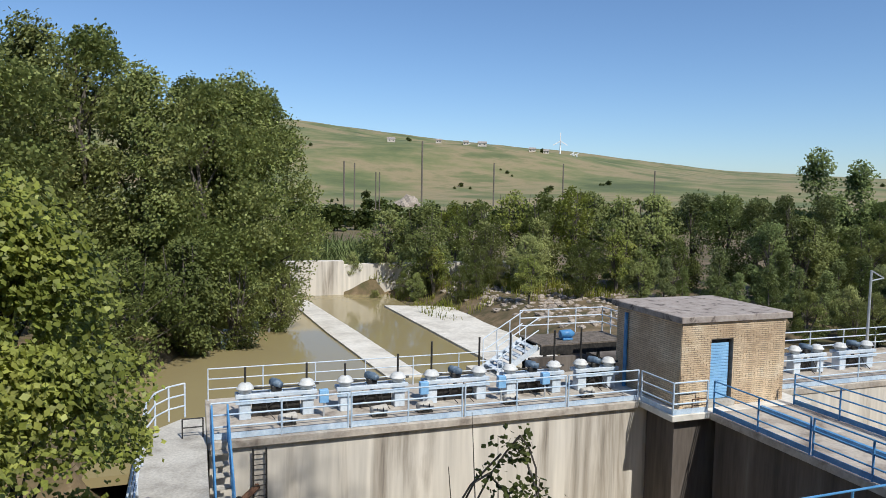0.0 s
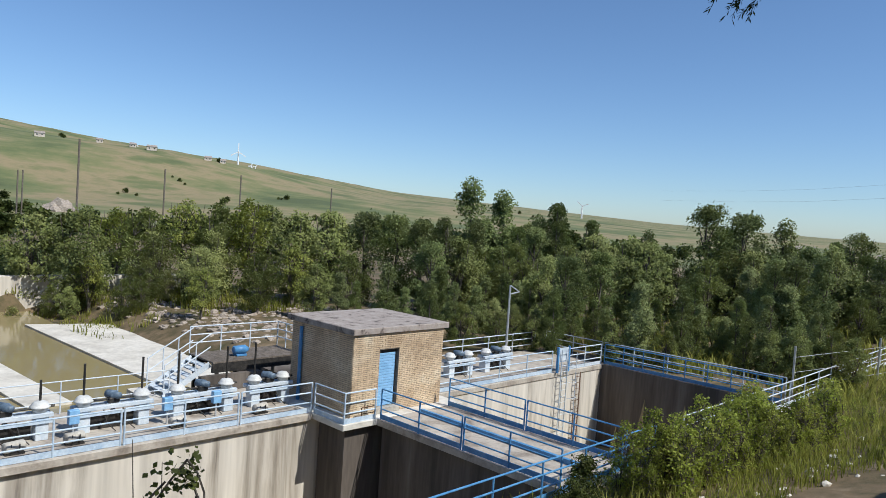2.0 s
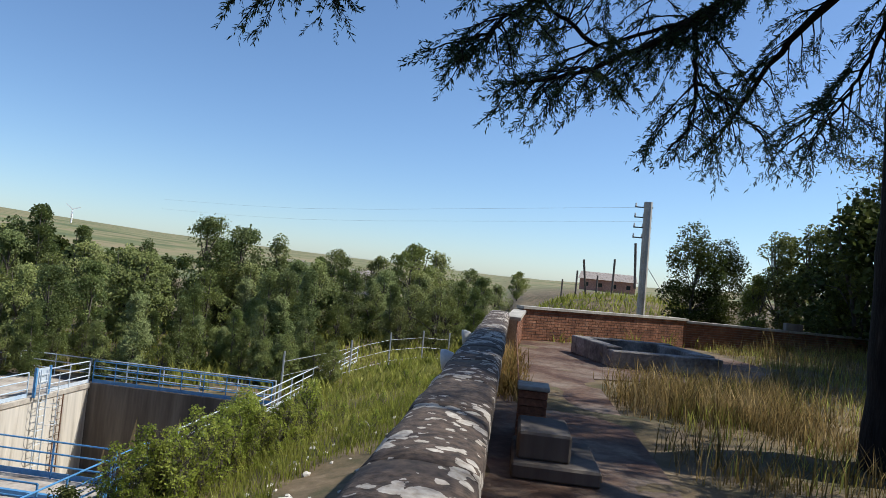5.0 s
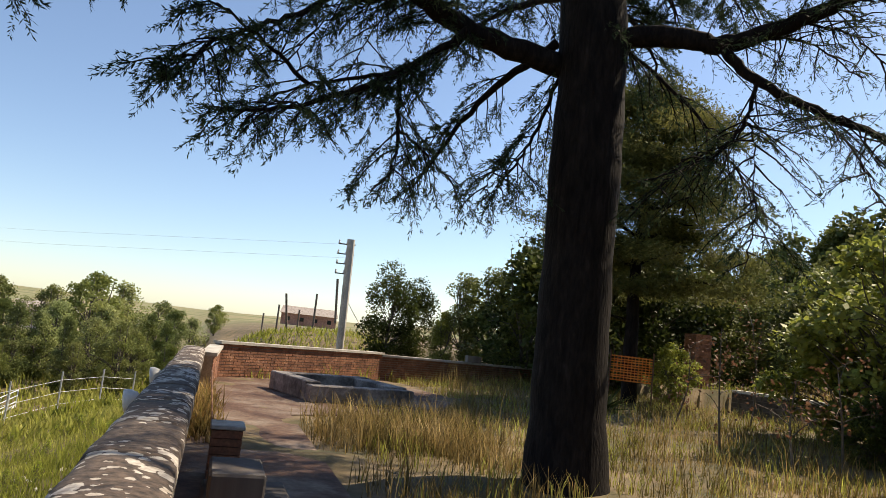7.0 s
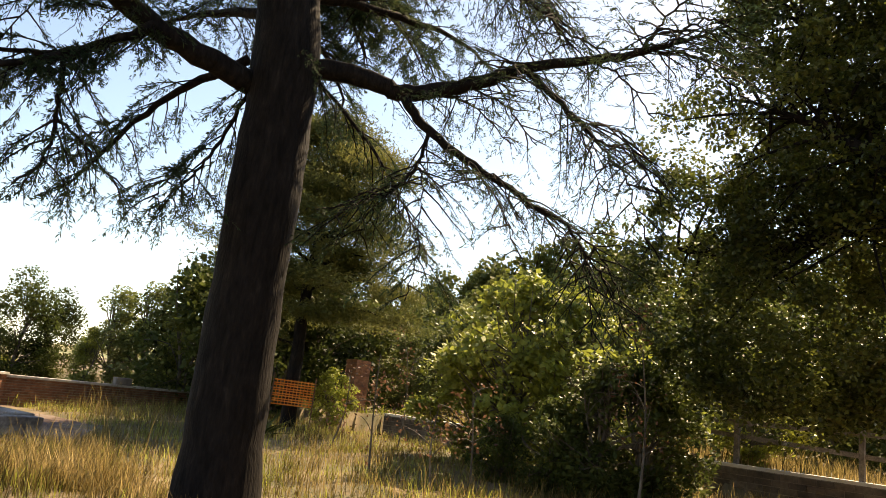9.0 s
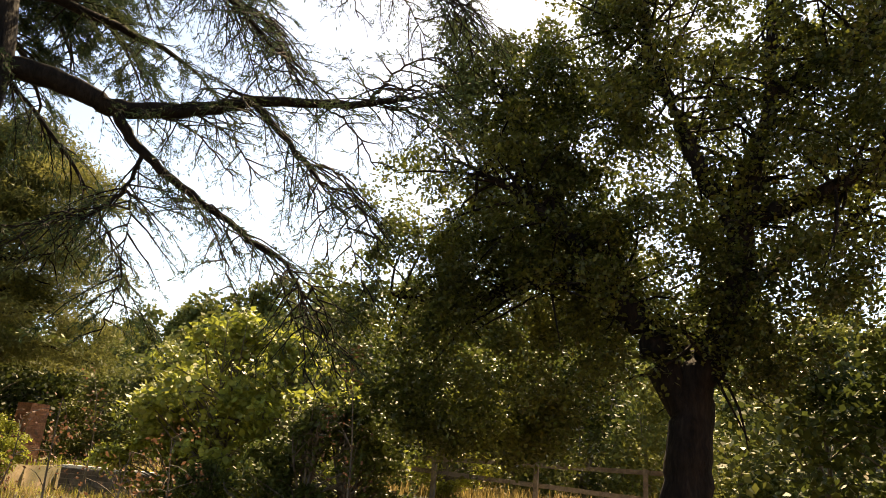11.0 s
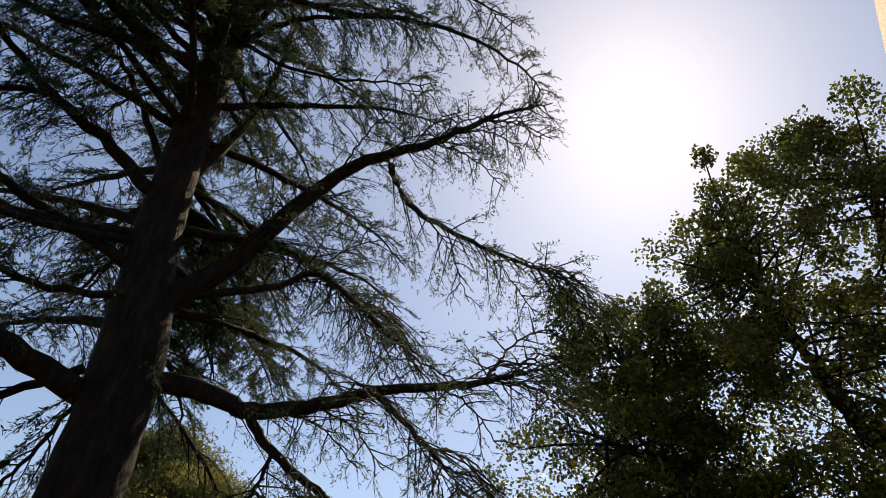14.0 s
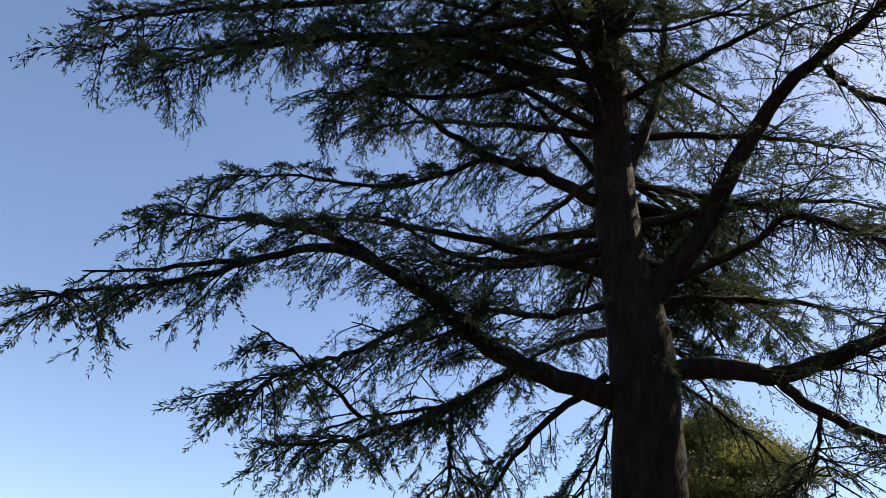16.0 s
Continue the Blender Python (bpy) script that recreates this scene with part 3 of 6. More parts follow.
def make_hut():
    hut = thing("brick_hut", (0, 0, 0), "small flat-roofed hut of buff brick with a blue shutter door", "hut")
    x0, y0, x1, y1 = HUT
    z0, z1 = DECK + 0.013, -2.47
    t = 0.3
    door0, door1, door_top = 16.13, 17.03, -3.06
    part("wall", boxes((x0, y0, z0, door0, y0 + t, z1), (door1, y0, z0, x1, y0 + t, z1), (door0, y0, door_top, door1, y0 + t, z1)), mortar, hut)
    part("wall", boxes((x0, y0 + t, z0, x0 + t, y1, z1)), mortar, hut)
    part("wall", boxes((x1 - t, y0 + t, z0, x1, y1, z1)), mortar, hut)
    part("wall", boxes((x0 + t, y1 - t, z0, x1 - t, y1, z1)), mortar, hut)
    roof = part("roof", boxes((x0 - 0.1, y0 - 0.1, z1, x1 + 0.2, y1 + 0.25, z1 + 0.22), bevel=0.02), roofing, hut, "flat concrete roof with cracked grey bitumen covering")
    door = part("door", boxes((door0 + 0.02, y0 + 0.16, z0 + 0.2, door1 - 0.06, y0 + 0.2, door_top)), dark_steel, hut, "faded blue slatted shutter door")
    slat = boxes((door0 + 0.02, y0 + 0.12, 0, door1 - 0.06, y0 + 0.16, 0.09), bevel=0.008)
    me = bpy.data.meshes.new("slat")
    slat.to_mesh(me)
    slat.free()
    for k in range(19):
        s = part_mesh("slat", me, shutter_blue, door)
        s.location.z = z0 + 0.22 + k * 0.1
    part("door_step", boxes((door0 - 0.1, y0 - 0.1, z0, door1 + 0.1, y0 + 0.15, z0 + 0.2), bevel=0.01), concrete, hut)
    part("pipe", bars(0.07, ((x0 - 0.1, y0 + 3.0, z0), (x0 - 0.1, y0 + 3.0, -2.6))), blue_paint, hut, "dark blue vertical pipe")
    return hut


hut = make_hut()


# ---- railings ----
def railing(points, label, mat=None, height=1.05, rails=3, step=1.9, toe=True, group="railings of the gate works", r=0.026):
    """A welded pipe railing along a line of places on its support; each stretch has its posts, rails and toe board."""
    mat = mat or pale_blue
    base = Vector(points[0])
    ob = thing("railing", base, label, "railing", group)
    pts = [Vector(p) - base for p in points]
    for a, b in zip(pts, pts[1:]):
        n = max(1, round((b - a).length / step))
        for k in range(n + (b is pts[-1])):
            p = a.lerp(b, k / n)
            part("post", bars(r * 1.1, (p, p + Vector((0, 0, height)))), mat, ob)
        for q in range(rails):
            up = Vector((0, 0, height * (1 - q / rails * 0.98)))
            part("rail", bars(r, (a + up, b + up)), mat, ob)
        if toe:
            part("toe_board", flat_bar(bmesh.new(), a + Vector((0, 0, 0.1)), b + Vector((0, 0, 0.1)), 0.012, 0.17), mat, ob)
    return ob


def deck(*xy):
    return [(x, y, DECK) for x, y in xy]


railing(deck((0.4, 20.12), (4.25, 20.12)), "pale blue painted pipe railing on the walkway edge", pale_blue)
railing(deck((4.35, 20.12), (7.85, 20.12)), "pale blue painted pipe railing on the walkway edge", pale_blue)
railing(deck((7.95, 20.12), (11.5, 20.12)), "pale blue painted pipe railing on the walkway edge", pale_blue)
railing(deck((11.6, 20.12), (14.3, 20.12)), "pale blue painted pipe railing on the walkway edge", pale_blue)
railing(deck((14.35, 20.0), (14.38, 18.34), (15.7, 18.34)), "pale blue pipe railing round the hut slab", pale_blue, toe=True)
railing(deck((15.85, 18.2), (15.85, 14.4)), "bright blue painted pipe railing beside the access walkway", blue_paint)
railing(deck((15.85, 14.3), (15.85, 10.7)), "bright blue painted pipe railing beside the access walkway", blue_paint)
railing(deck((19.2, 18.2), (19.2, 14.6)), "blue pipe railing on the basin side of the walkway", blue_paint)
railing(deck((19.2, 14.5), (19.2, 10.7)), "blue pipe railing on the basin side of the walkway", blue_paint)
railing(deck((20.1, 19.8), (27.9, 19.8)), "pale blue pipe railing along the basin", pale_blue)
railing(deck((29.2, 19.8), (32.2, 19.8)), "pale blue pipe railing along the basin", white_blue)
railing(deck((32.4, 19.7), (32.4, 10.8)), "blue pipe railing along the end of the basin", blue_paint, step=1.1)
railing(deck((32.9, 23.9), (32.9, 10.8)), "pale galvanised railing behind the basin end", white_blue, toe=False)
railing(deck((20.1, 24.0), (32.0, 24.0)), "whitish pipe railing at the back of the walkway", white_blue, toe=False)
railing(deck((8.8, 10.4), (20.4, 10.4)), "bright blue pipe railing on the low wall", blue_paint)
railing(deck((22.3, 10.4), (32.2, 10.4), (50, 10.7)), "whitish blue pipe railing rising beside the bank", white_blue)
railing(deck((0.4, 24.1), (11.0, 24.1)), "thin pale railing at the back of the gate walkway", white_blue, toe=False, r=0.02)
railing([(-0.3, 22.5, DECK), (-0.75, 22.2, DECK), (-1.1, 21.6, DECK), (-1.28, 20.6, DECK), (-1.25, 13.2, DECK)], "whitish curved pipe railing round the platform", white_blue, toe=False)


# ---- gate hoists ----
def tubes_bar(*points, r=0.016):
    """A thin bent cable through the given places."""
    bm = bmesh.new()
    path = bend(points, 7)
    for a, b in zip(path, path[1:]):
        bar(bm, a, b, r, 5)
    return bm


def gate_hoist(x, y, pair, stems, label):
    """A frame of two piers and a beam that carries domed gear heads with their lifting stems."""
    ob = thing("gate_hoist", (x, y, DECK), label, "gate hoist", "gate hoists")
    w = pair
    for px in (0, w):
        part("pier", boxes((px - 0.17, -0.2, 0, px + 0.17, 0.2, 0.66), bevel=0.015), white_blue, ob)
    part("beam", boxes((-0.28, -0.24, 0.66, w + 0.28, -0.1, 0.78), bevel=0.01), white_blue, ob)
    part("beam", boxes((-0.28, 0.1, 0.66, w + 0.28, 0.24, 0.78), bevel=0.01), white_blue, ob)
    for px in (0, w / 2, w):
        part("mount_plate", boxes((px - 0.2, -0.1, 0.7, px + 0.2, 0.1, 0.779)), pale_blue, ob)
    part("gate_leaf", boxes((0.22, 0.05, -0.9, w - 0.22, 0.12, 0.5)), dark_steel, ob, "dark steel gate leaf")
    part("brace", bars(0.035, ((w / 2 - 0.35, 0, 0.05), (w / 2, 0, 0.62)), ((w / 2 + 0.35, 0, 0.05), (w / 2, 0, 0.62))), dark_steel, ob)
    for px, top in zip((0.02, w - 0.02), stems):
        head = part("gear_head", lathe([(0.15, 0.78), (0.2, 0.81), (0.21, 0.9), (0.27, 0.915), (0.27, 0.95), (0.23, 0.97), (0.215, 1.03), (0.15, 1.085), (0.05, 1.11)], 14, at=(px, 0, 0)), grey_metal, ob, "grey domed gear head", smooth=True)
        part("crank_shaft", bars(0.04, ((px + 0.2, -0.02, 0.93), (px + 0.37, -0.04, 0.93))), dark_steel, head)
        if top > 1.25:
            part("stem", bars(0.035, ((px, 0, 1.1), (px, 0, top)), sides=7), dark_steel, head)
    m = w / 2
    motor = part("motor", lathe([(0.09, -0.26), (0.13, -0.24), (0.14, 0.08), (0.1, 0.12), (0.1, 0.24)], 12), slate_blue, ob, "dark blue-grey electric drive motor", smooth=True)
    motor.matrix_basis = pose(m, 0, 1.02, 90, 0, 25)
    part("gearbox", boxes((m - 0.16, -0.13, 0.78, m + 0.16, 0.13, 0.96), bevel=0.03), dark_steel, ob)
    for q in (0.3, 0.62):
        part("cable", tubes_bar((w * q, -0.16, 0.76), (w * q + 0.08, -0.3, 0.3), (w * q + 0.3, -0.45, 0.02)), dark_steel, ob)
    part("tie_bar", boxes((-0.28, -0.26, 0.5, w + 0.28, -0.225, 0.58)), pale_blue, ob)
    part("shaft", bars(0.03, ((0.2, 0, 0.9), (w - 0.2, 0, 0.9))), dark_steel, ob)
    return ob


for x, w, stems in ((1.42, 1.9, (1.58, 1.6)), (4.5, 1.78, (1.5, 1.7)), (7.4, 1.75, (2.05, 2.1)), (10.27, 1.75, (2.2, 2.2)), (13.05, 1.2, (2.25, 0))):
    gate_hoist(x, 21.9, w, stems, "pale blue hoist frame with domed grey gear heads")
for x, w in ((22.65, 1.2), (25.05, 1.5)):
    gate_hoist(x, 21.6, w, (0, 0), "pale blue hoist frame with domed grey gear heads")

# ---- lamp post ----
lamp = thing("lamp_post", (27.9, 22.7, DECK), "grey steel lamp post with a bracket arm", "lamp post")
part("pole", lathe([(0.11, 0), (0.11, 0.3), (0.065, 0.34), (0.05, 3.9)], 10), galvanised, lamp)
part("bracket", bars(0.03, ((0, 0, 3.9), (0.75, 0, 3.55)), ((0, 0, 3.45), (0.75, 0, 3.55))), galvanised, lamp)

# ---- parapet and terrace ----
END = 15.3


def make_parapet():
    wall = thing("parapet_wall", (0, 0, 0), "old plastered parapet with a lichen-covered rounded coping", "wall", kind="structure")
    wall.name = "wall_parapet"
    part("wall_body", boxes((-9, 0.13, -4.4, END, 0.42, 0.845)), plaster_wall, wall)
    rng = np.random.default_rng(3)
    x = -9.0
    while x < END - 0.1:
        w = min(rng.uniform(0.9, 1.3), END - x)
        bm = bmesh.new()
        n, k = 7, 11
        rings = []
        for q in range(n):
            ring = []
            for e in range(k):
                a = math.pi * e / (k - 1)
                py, pz = 0.275 - 0.225 * math.cos(a), 0.845 + 0.02 * (0 < e < k - 1) + 0.1 * math.sin(a) ** 0.6
                xx = x + 0.002 + (w - 0.004) * q / (n - 1)
                wob = noise.noise(Vector((xx * 1.7, py * 4, pz * 4))) * 0.016
                ring.append(bm.verts.new((xx, py + wob * 0.6, pz + wob)))
            rings.append(ring)
        for a, b in zip(rings, rings[1:]):
            for e in range(k - 1):
                bm.faces.new((a[e], b[e], b[e + 1], a[e + 1]))
        bm.faces.new(rings[0])
        bm.faces.new(rings[-1][::-1])
        bmesh.ops.recalc_face_normals(bm, faces=bm.faces)
        part("coping_stone", bm, stone_cap, wall, smooth=True)
        x += w


make_parapet()
setting("floor_terrace", prism([(-9, -1.45), (13.0, -1.55), (14.6, -4.6), (18, -6.8), (24.0, -5.9), (19.6, -0.3), (19.6, 0.12), (-9, 0.12)], -0.5, 0.03), terrace_paving, "worn terrace concrete littered with brown needles, darkened for cedar shade", "floor")


def brick_run(wall, a, b, z0, z1, mat, depth=0.14, course=0.075, length=0.27):
    """Courses of brick along a line from a to b; each brick a part of the wall."""
    a, b = Vector((*a, 0)), Vector((*b, 0))
    d = b - a
    n = max(1, round(d.length / length))
    me = bpy.data.meshes.new("brick")
    bm = boxes((0.006, -depth / 2, 0.006, d.length / n - 0.006, depth / 2, course - 0.006))
    bm.to_mesh(me)
    bm.free()
    rows = max(1, round((z1 - z0) / course))
    turn = math.degrees(math.atan2(d.y, d.x))
    for row in range(rows):
        for k in range(n - (row % 2)):
            p = a + d * ((k + 0.5 * (row % 2)) / n)
            o = part_mesh("brick", me, mat, wall)
            o.matrix_basis = pose(p.x, p.y, z0 + row * (z1 - z0) / rows, 0, 0, turn + random.uniform(-0.6, 0.6))


BACK = [(15.35, -0.02, 0.86), (19.65, -0.2, 0.86), (23.9, -5.6, 0.97), (25.9, -12.5, 0.9)]


def make_back_wall():
    wall = thing("wall_terrace_end", (0, 0, 0), "low weathered red brick wall closing the terrace", "wall", kind="structure")
    for (ax, ay, _), (bx, by, h) in zip(BACK, BACK[1:]):
        d = Vector((bx - ax, by - ay, 0))
        for z0, z1, wide, mat, name in ((-0.6, h - 0.07, 0.1, mortar, "wall_core"), (h - 0.07, h, 0.17, concrete, "coping")):
            n = Vector((-d.y, d.x, 0)).normalized() * wide
            pts = [(ax - n.x, ay - n.y), (bx - n.x, by - n.y), (bx + n.x, by + n.y), (ax + n.x, ay + n.y)]
            part(name, prism(pts, z0, z1), mat, wall)


make_back_wall()


def make_slab():
    """A raised concrete kerb round a sunk opening."""
    ob = thing("concrete_hatch", (16.8, -3.05, 0.03), "raised grey concrete surround of a sunk hatch", "hatch", turn=14)
    for row in ((-1.35, -1.25, 0, -1.0, 1.25, 0.36), (1.0, -1.25, 0, 1.35, 1.25, 0.42), (-0.995, -1.25, 0, 0.995, -0.8, 0.4), (-0.995, 0.9, 0, 0.995, 1.25, 0.42)):
        part("kerb", boxes(row, bevel=0.02), hatch_grey, ob)


make_slab()

# ---- the yellow house by the terrace ----
villa = thing("plastered_house", (0, 0, 0), "orange plastered house wall with a boxed eave", "house")
part("wall", boxes((-12, -5.0, -0.3, -1.17, -1.2, 5.96)), orange_plaster, villa)
part("eave", boxes((-12.4, -5.02, 5.961, -0.82, -0.9, 6.9), bevel=0.01), orange_plaster, villa, "boxed plaster eave")
part("downpipe", bars(0.045, ((-1.1, -3.75, 0), (-1.1, -3.75, 5.955))), moulding_paint, villa, "pale downpipe")
part("moulding", boxes((-1.17, -4.6, 3.05, -1.05, -4.1, 3.35), bevel=0.03), moulding_paint, villa, "pale stone moulding")


# ---- trees ----
def oval(h0, h1, r, top=0.75, inner=0.25):
    """Places through a lumpy oval crown from h0 to h1 with the widest part r."""
    def shape(rng, n):
        t = rng.uniform(0, 1, n)
        prof = np.sin(np.pi * np.clip(t, 0.02, 1) ** top) ** 0.7
        a = rng.uniform(0, 2 * np.pi, n)
        lump = 0.78 + 0.22 * np.sin(3 * a + 5 * t) + rng.normal(size=n) * 0.1
        d = r * prof * lump * rng.uniform(inner, 1, n) ** 0.45
        return np.stack([d * np.cos(a), d * np.sin(a), h0 + (h1 - h0) * t], 1)
    return shape


def lobed(rng, centres, size, n, thick=0.3):
    """Leaf places on the shells of round leaf masses, fuller above than below."""
    k = rng.integers(0, len(centres), n)
    d = unit(rng.normal(size=(n, 3)) + (0, 0, 0.25))
    s = size * rng.uniform(0.6, 1.35, (len(centres), 1))
    wave = 1 + 0.22 * np.sin(d[:, :1] * 5 + k[:, None]) * np.sin(d[:, 1:2] * 4 + 2 * k[:, None])
    return centres[k] + d * s[k] * wave * (1 - thick * rng.uniform(0, 1, (n, 1)) ** 1.6) * (1, 1, 0.85)


def broadleaf(name, seed, height, r, trunk_r, lobes, leaves, leaf, leaf_mat, label, bare=0.22, bark=None, lobe=0.8, top=0.75, stems=1, category="tree", wide=0.8, limb_r=0.35, limbs=20, sides=5, sunward=(0.05, -0.3, 0.75), spread=0.62):
    """A tree: tapered stems with limbs reaching into a crown of lumpy leaf masses."""
    rng = np.random.default_rng(seed)
    ob = thing(name, (0, 0, 0), label, category)
    c = oval(height * bare + lobe * 0.5, height - lobe * 0.8, r - lobe * 0.6, top)(rng, lobes)
    tubes = []
    for s in range(stems):
        lean = rng.normal(size=2) * 0.06 * height * (1 if stems == 1 else 1.8)
        trunk = bend([(0, 0, -0.3), (lean[0] * 0.2, lean[1] * 0.2, height * 0.3), (lean[0] * 0.7, lean[1] * 0.7, height * 0.6), (lean[0], lean[1], height * 0.93)], 9)
        tubes.append((trunk, np.linspace(trunk_r, trunk_r * 0.12, 9), 8))
        for q in c[rng.choice(lobes, min(lobes, limbs), replace=False)]:
            start = trunk[min(7, max(2, int(9 * (q[2] / height - 0.18))))]
            mid = (start + q) / 2 + (0, 0, 0.04 * height * rng.uniform(0, 1)) + rng.normal(size=3) * 0.15
            tubes.append((bend([start, mid, q], 5), np.linspace(trunk_r * limb_r, 0.012, 5), sides))
    part_mesh("trunk", tubes_mesh("trunk", tubes), bark or bark_grey, ob)
    pts = lobed(rng, c, lobe, int(leaves * 0.93))
    pts = np.concatenate([pts, c[rng.integers(0, lobes, leaves - len(pts))] + rng.normal(size=(leaves - len(pts), 3)) * lobe * 0.4])
    part_mesh("crown", quads_mesh("crown", leaf_quads(rng, pts, leaf, wide, sunward=sunward, spread=spread)), leaf_mat, ob)
    return ob


def level(x, y):
    return float(ground_height(np.array([float(x)]), np.array([float(y)]))[0])


placed = set()


def put(proto, x, y, scale, turn, z=None, tall=1.0):
    """Stands a tree at a place: the first time the tree itself, then copies of it."""
    z = level(x, y) if z is None else z
    m = pose(x, y, z - 0.1, 0, 0, turn)
    if proto.name in placed:
        o = copy_thing(proto, m)
    else:
        o = proto
        o.matrix_basis = m
        placed.add(proto.name)
    s = scale * random.uniform(0.95, 1.05)
    o.scale = (s, s, s * tall)
    return o


def polar(az, d):
    return d * math.sin(radians(az)), d * math.cos(radians(az))


rng = np.random.default_rng(5)
POPLAR = "slender grey-green poplar with dense small leaves"
WILLOW = "bushy olive-green riverside willow with several stems"
poplar_a = broadleaf("poplar_tree", 11, 9.0, 2.0, 0.16, 52, 8200, 0.17, leaf_poplar, POPLAR, bare=0.0, lobe=0.68, top=1.0, sunward=(0.15, -0.62, 0.6), spread=0.45)
poplar_b = broadleaf("poplar_tree", 12, 9.0, 2.4, 0.18, 58, 8800, 0.17, leaf_poplar, POPLAR, bare=0.0, lobe=0.72, top=1.15, sunward=(0.15, -0.62, 0.6), spread=0.45)
poplar_c = broadleaf("poplar_tree", 13, 9.0, 1.6, 0.14, 46, 7000, 0.165, leaf_poplar, POPLAR, bare=0.0, lobe=0.58, top=0.9, sunward=(0.15, -0.62, 0.6), spread=0.45)
willow_a = broadleaf("willow_tree", 21, 7.0, 2.9, 0.13, 60, 7600, 0.165, leaf_river, WILLOW, bare=0.05, lobe=0.58, top=0.95, stems=4, limbs=9, sides=4, sunward=(0.15, -0.62, 0.6), spread=0.45)
willow_b = broadleaf("willow_tree", 22, 7.0, 3.2, 0.14, 64, 8000, 0.165, leaf_river, WILLOW, bare=0.09, lobe=0.56, top=1.1, stems=4, limbs=9, sides=4, sunward=(0.15, -0.62, 0.6), spread=0.45)
sparse = broadleaf("willow_tree", 23, 7.0, 2.4, 0.12, 52, 3300, 0.17, leaf_yellow, "thin half-bare willow with dry yellowing leaves", bare=0.25, lobe=0.55, top=0.75, stems=4, limbs=9, sides=4, sunward=(0.15, -0.62, 0.6), spread=0.45)

# trees across the river, some half bare
for az, d, p, s in ((15.2, 58, willow_b, 0.98), (18.2, 56, willow_a, 1.02), (20.4, 60, sparse, 0.95), (22.3, 57, willow_b, 0.98), (25.2, 58, sparse, 1.1), (27.6, 56, willow_a, 1.05), (29.8, 57, sparse, 1.12), (31.2, 60, willow_b, 1.1), (33.6, 55, willow_a, 1.02), (36.2, 56, willow_b, 1.05), (39, 56, poplar_b, 0.84), (41.4, 55, poplar_b, 0.86), (43.6, 54, poplar_b, 0.85)):
    put(p, *polar(az, d), s, rng.uniform(0, 360))
for az, d, s, p in ((47.2, 58, 1.17, poplar_a), (49.8, 60, 1.1, poplar_a), (52.5, 60, 0.85, poplar_b), (54.2, 62, 1.0, poplar_c), (65.8, 62, 1.1, poplar_b), (68.2, 64, 1.06, poplar_b), (71, 66, 0.98, poplar_a), (75.6, 90, 1.3, willow_b), (81.6, 78, 1.4, willow_b), (83.6, 84, 1.3, willow_a), (79, 95, 1.2, willow_b), (86.5, 92, 1.15, willow_b), (88.6, 90, 0.95, willow_a), (90.2, 96, 0.6, willow_b), (72.5, 62, 0.8, poplar_b), (74, 70, 0.85, willow_b), (77, 68, 0.75, willow_a), (79.5, 72, 0.8, poplar_b), (82.5, 70, 0.7, willow_b), (85, 78, 0.75, willow_a), (87.5, 82, 0.8, poplar_b), (88.8, 76, 0.55, willow_a), (76, 58, 0.55, willow_b), (80.5, 60, 0.5, willow_a)):
    put(p, *polar(az, d), s, rng.uniform(0, 360))
for k in range(44):
    az = 44 + 44 * (k + rng.uniform(0, 1)) / 44
    d = rng.uniform(44, 74) + 12 * (az > 74)
    put((poplar_a, poplar_b, poplar_c, willow_a)[rng.integers(4)], *polar(az, d), rng.uniform(0.5, 0.88), rng.uniform(0, 360))
for k in range(30):
    az = 37 + 38 * (k + rng.uniform(0, 1)) / 30
    put((poplar_c, poplar_a)[k % 2], *polar(az, rng.uniform(38.5, 46)), rng.uniform(0.3, 0.52), rng.uniform(0, 360))
for k in range(18):
    az = 45 + 42 * (k + rng.uniform(0, 1)) / 18
    put((willow_a, willow_b)[k % 2], *polar(az, rng.uniform(52, 66) + 10 * (az > 74)), rng.uniform(0.75, 1.05), rng.uniform(0, 360))
for k in range(22):
    az = 47 + 30 * (k + rng.uniform(0, 1)) / 22
    put(willow_a, *polar(az, rng.uniform(38.5, 44)), rng.uniform(0.3, 0.45), rng.uniform(0, 360))
for k in range(16):
    az = 11.5 + 27 * (k + rng.uniform(0, 1)) / 16
    put(willow_a, *polar(az, rng.uniform(50, 60)), rng.uniform(0.3, 0.5), rng.uniform(0, 360))
for x, y, q in ((20.5, 41, 0.5), (22.5, 45, 0.62), (19.5, 47, 0.5), (25, 42, 0.6), (27.5, 39, 0.55), (24.5, 48, 0.8), (29, 44, 0.7), (21.5, 50, 0.7), (31, 40, 0.6), (17.5, 51.5, 0.6)):
    put((willow_a, willow_b, sparse)[int(x) % 3], x, y, q, rng.uniform(0, 360))
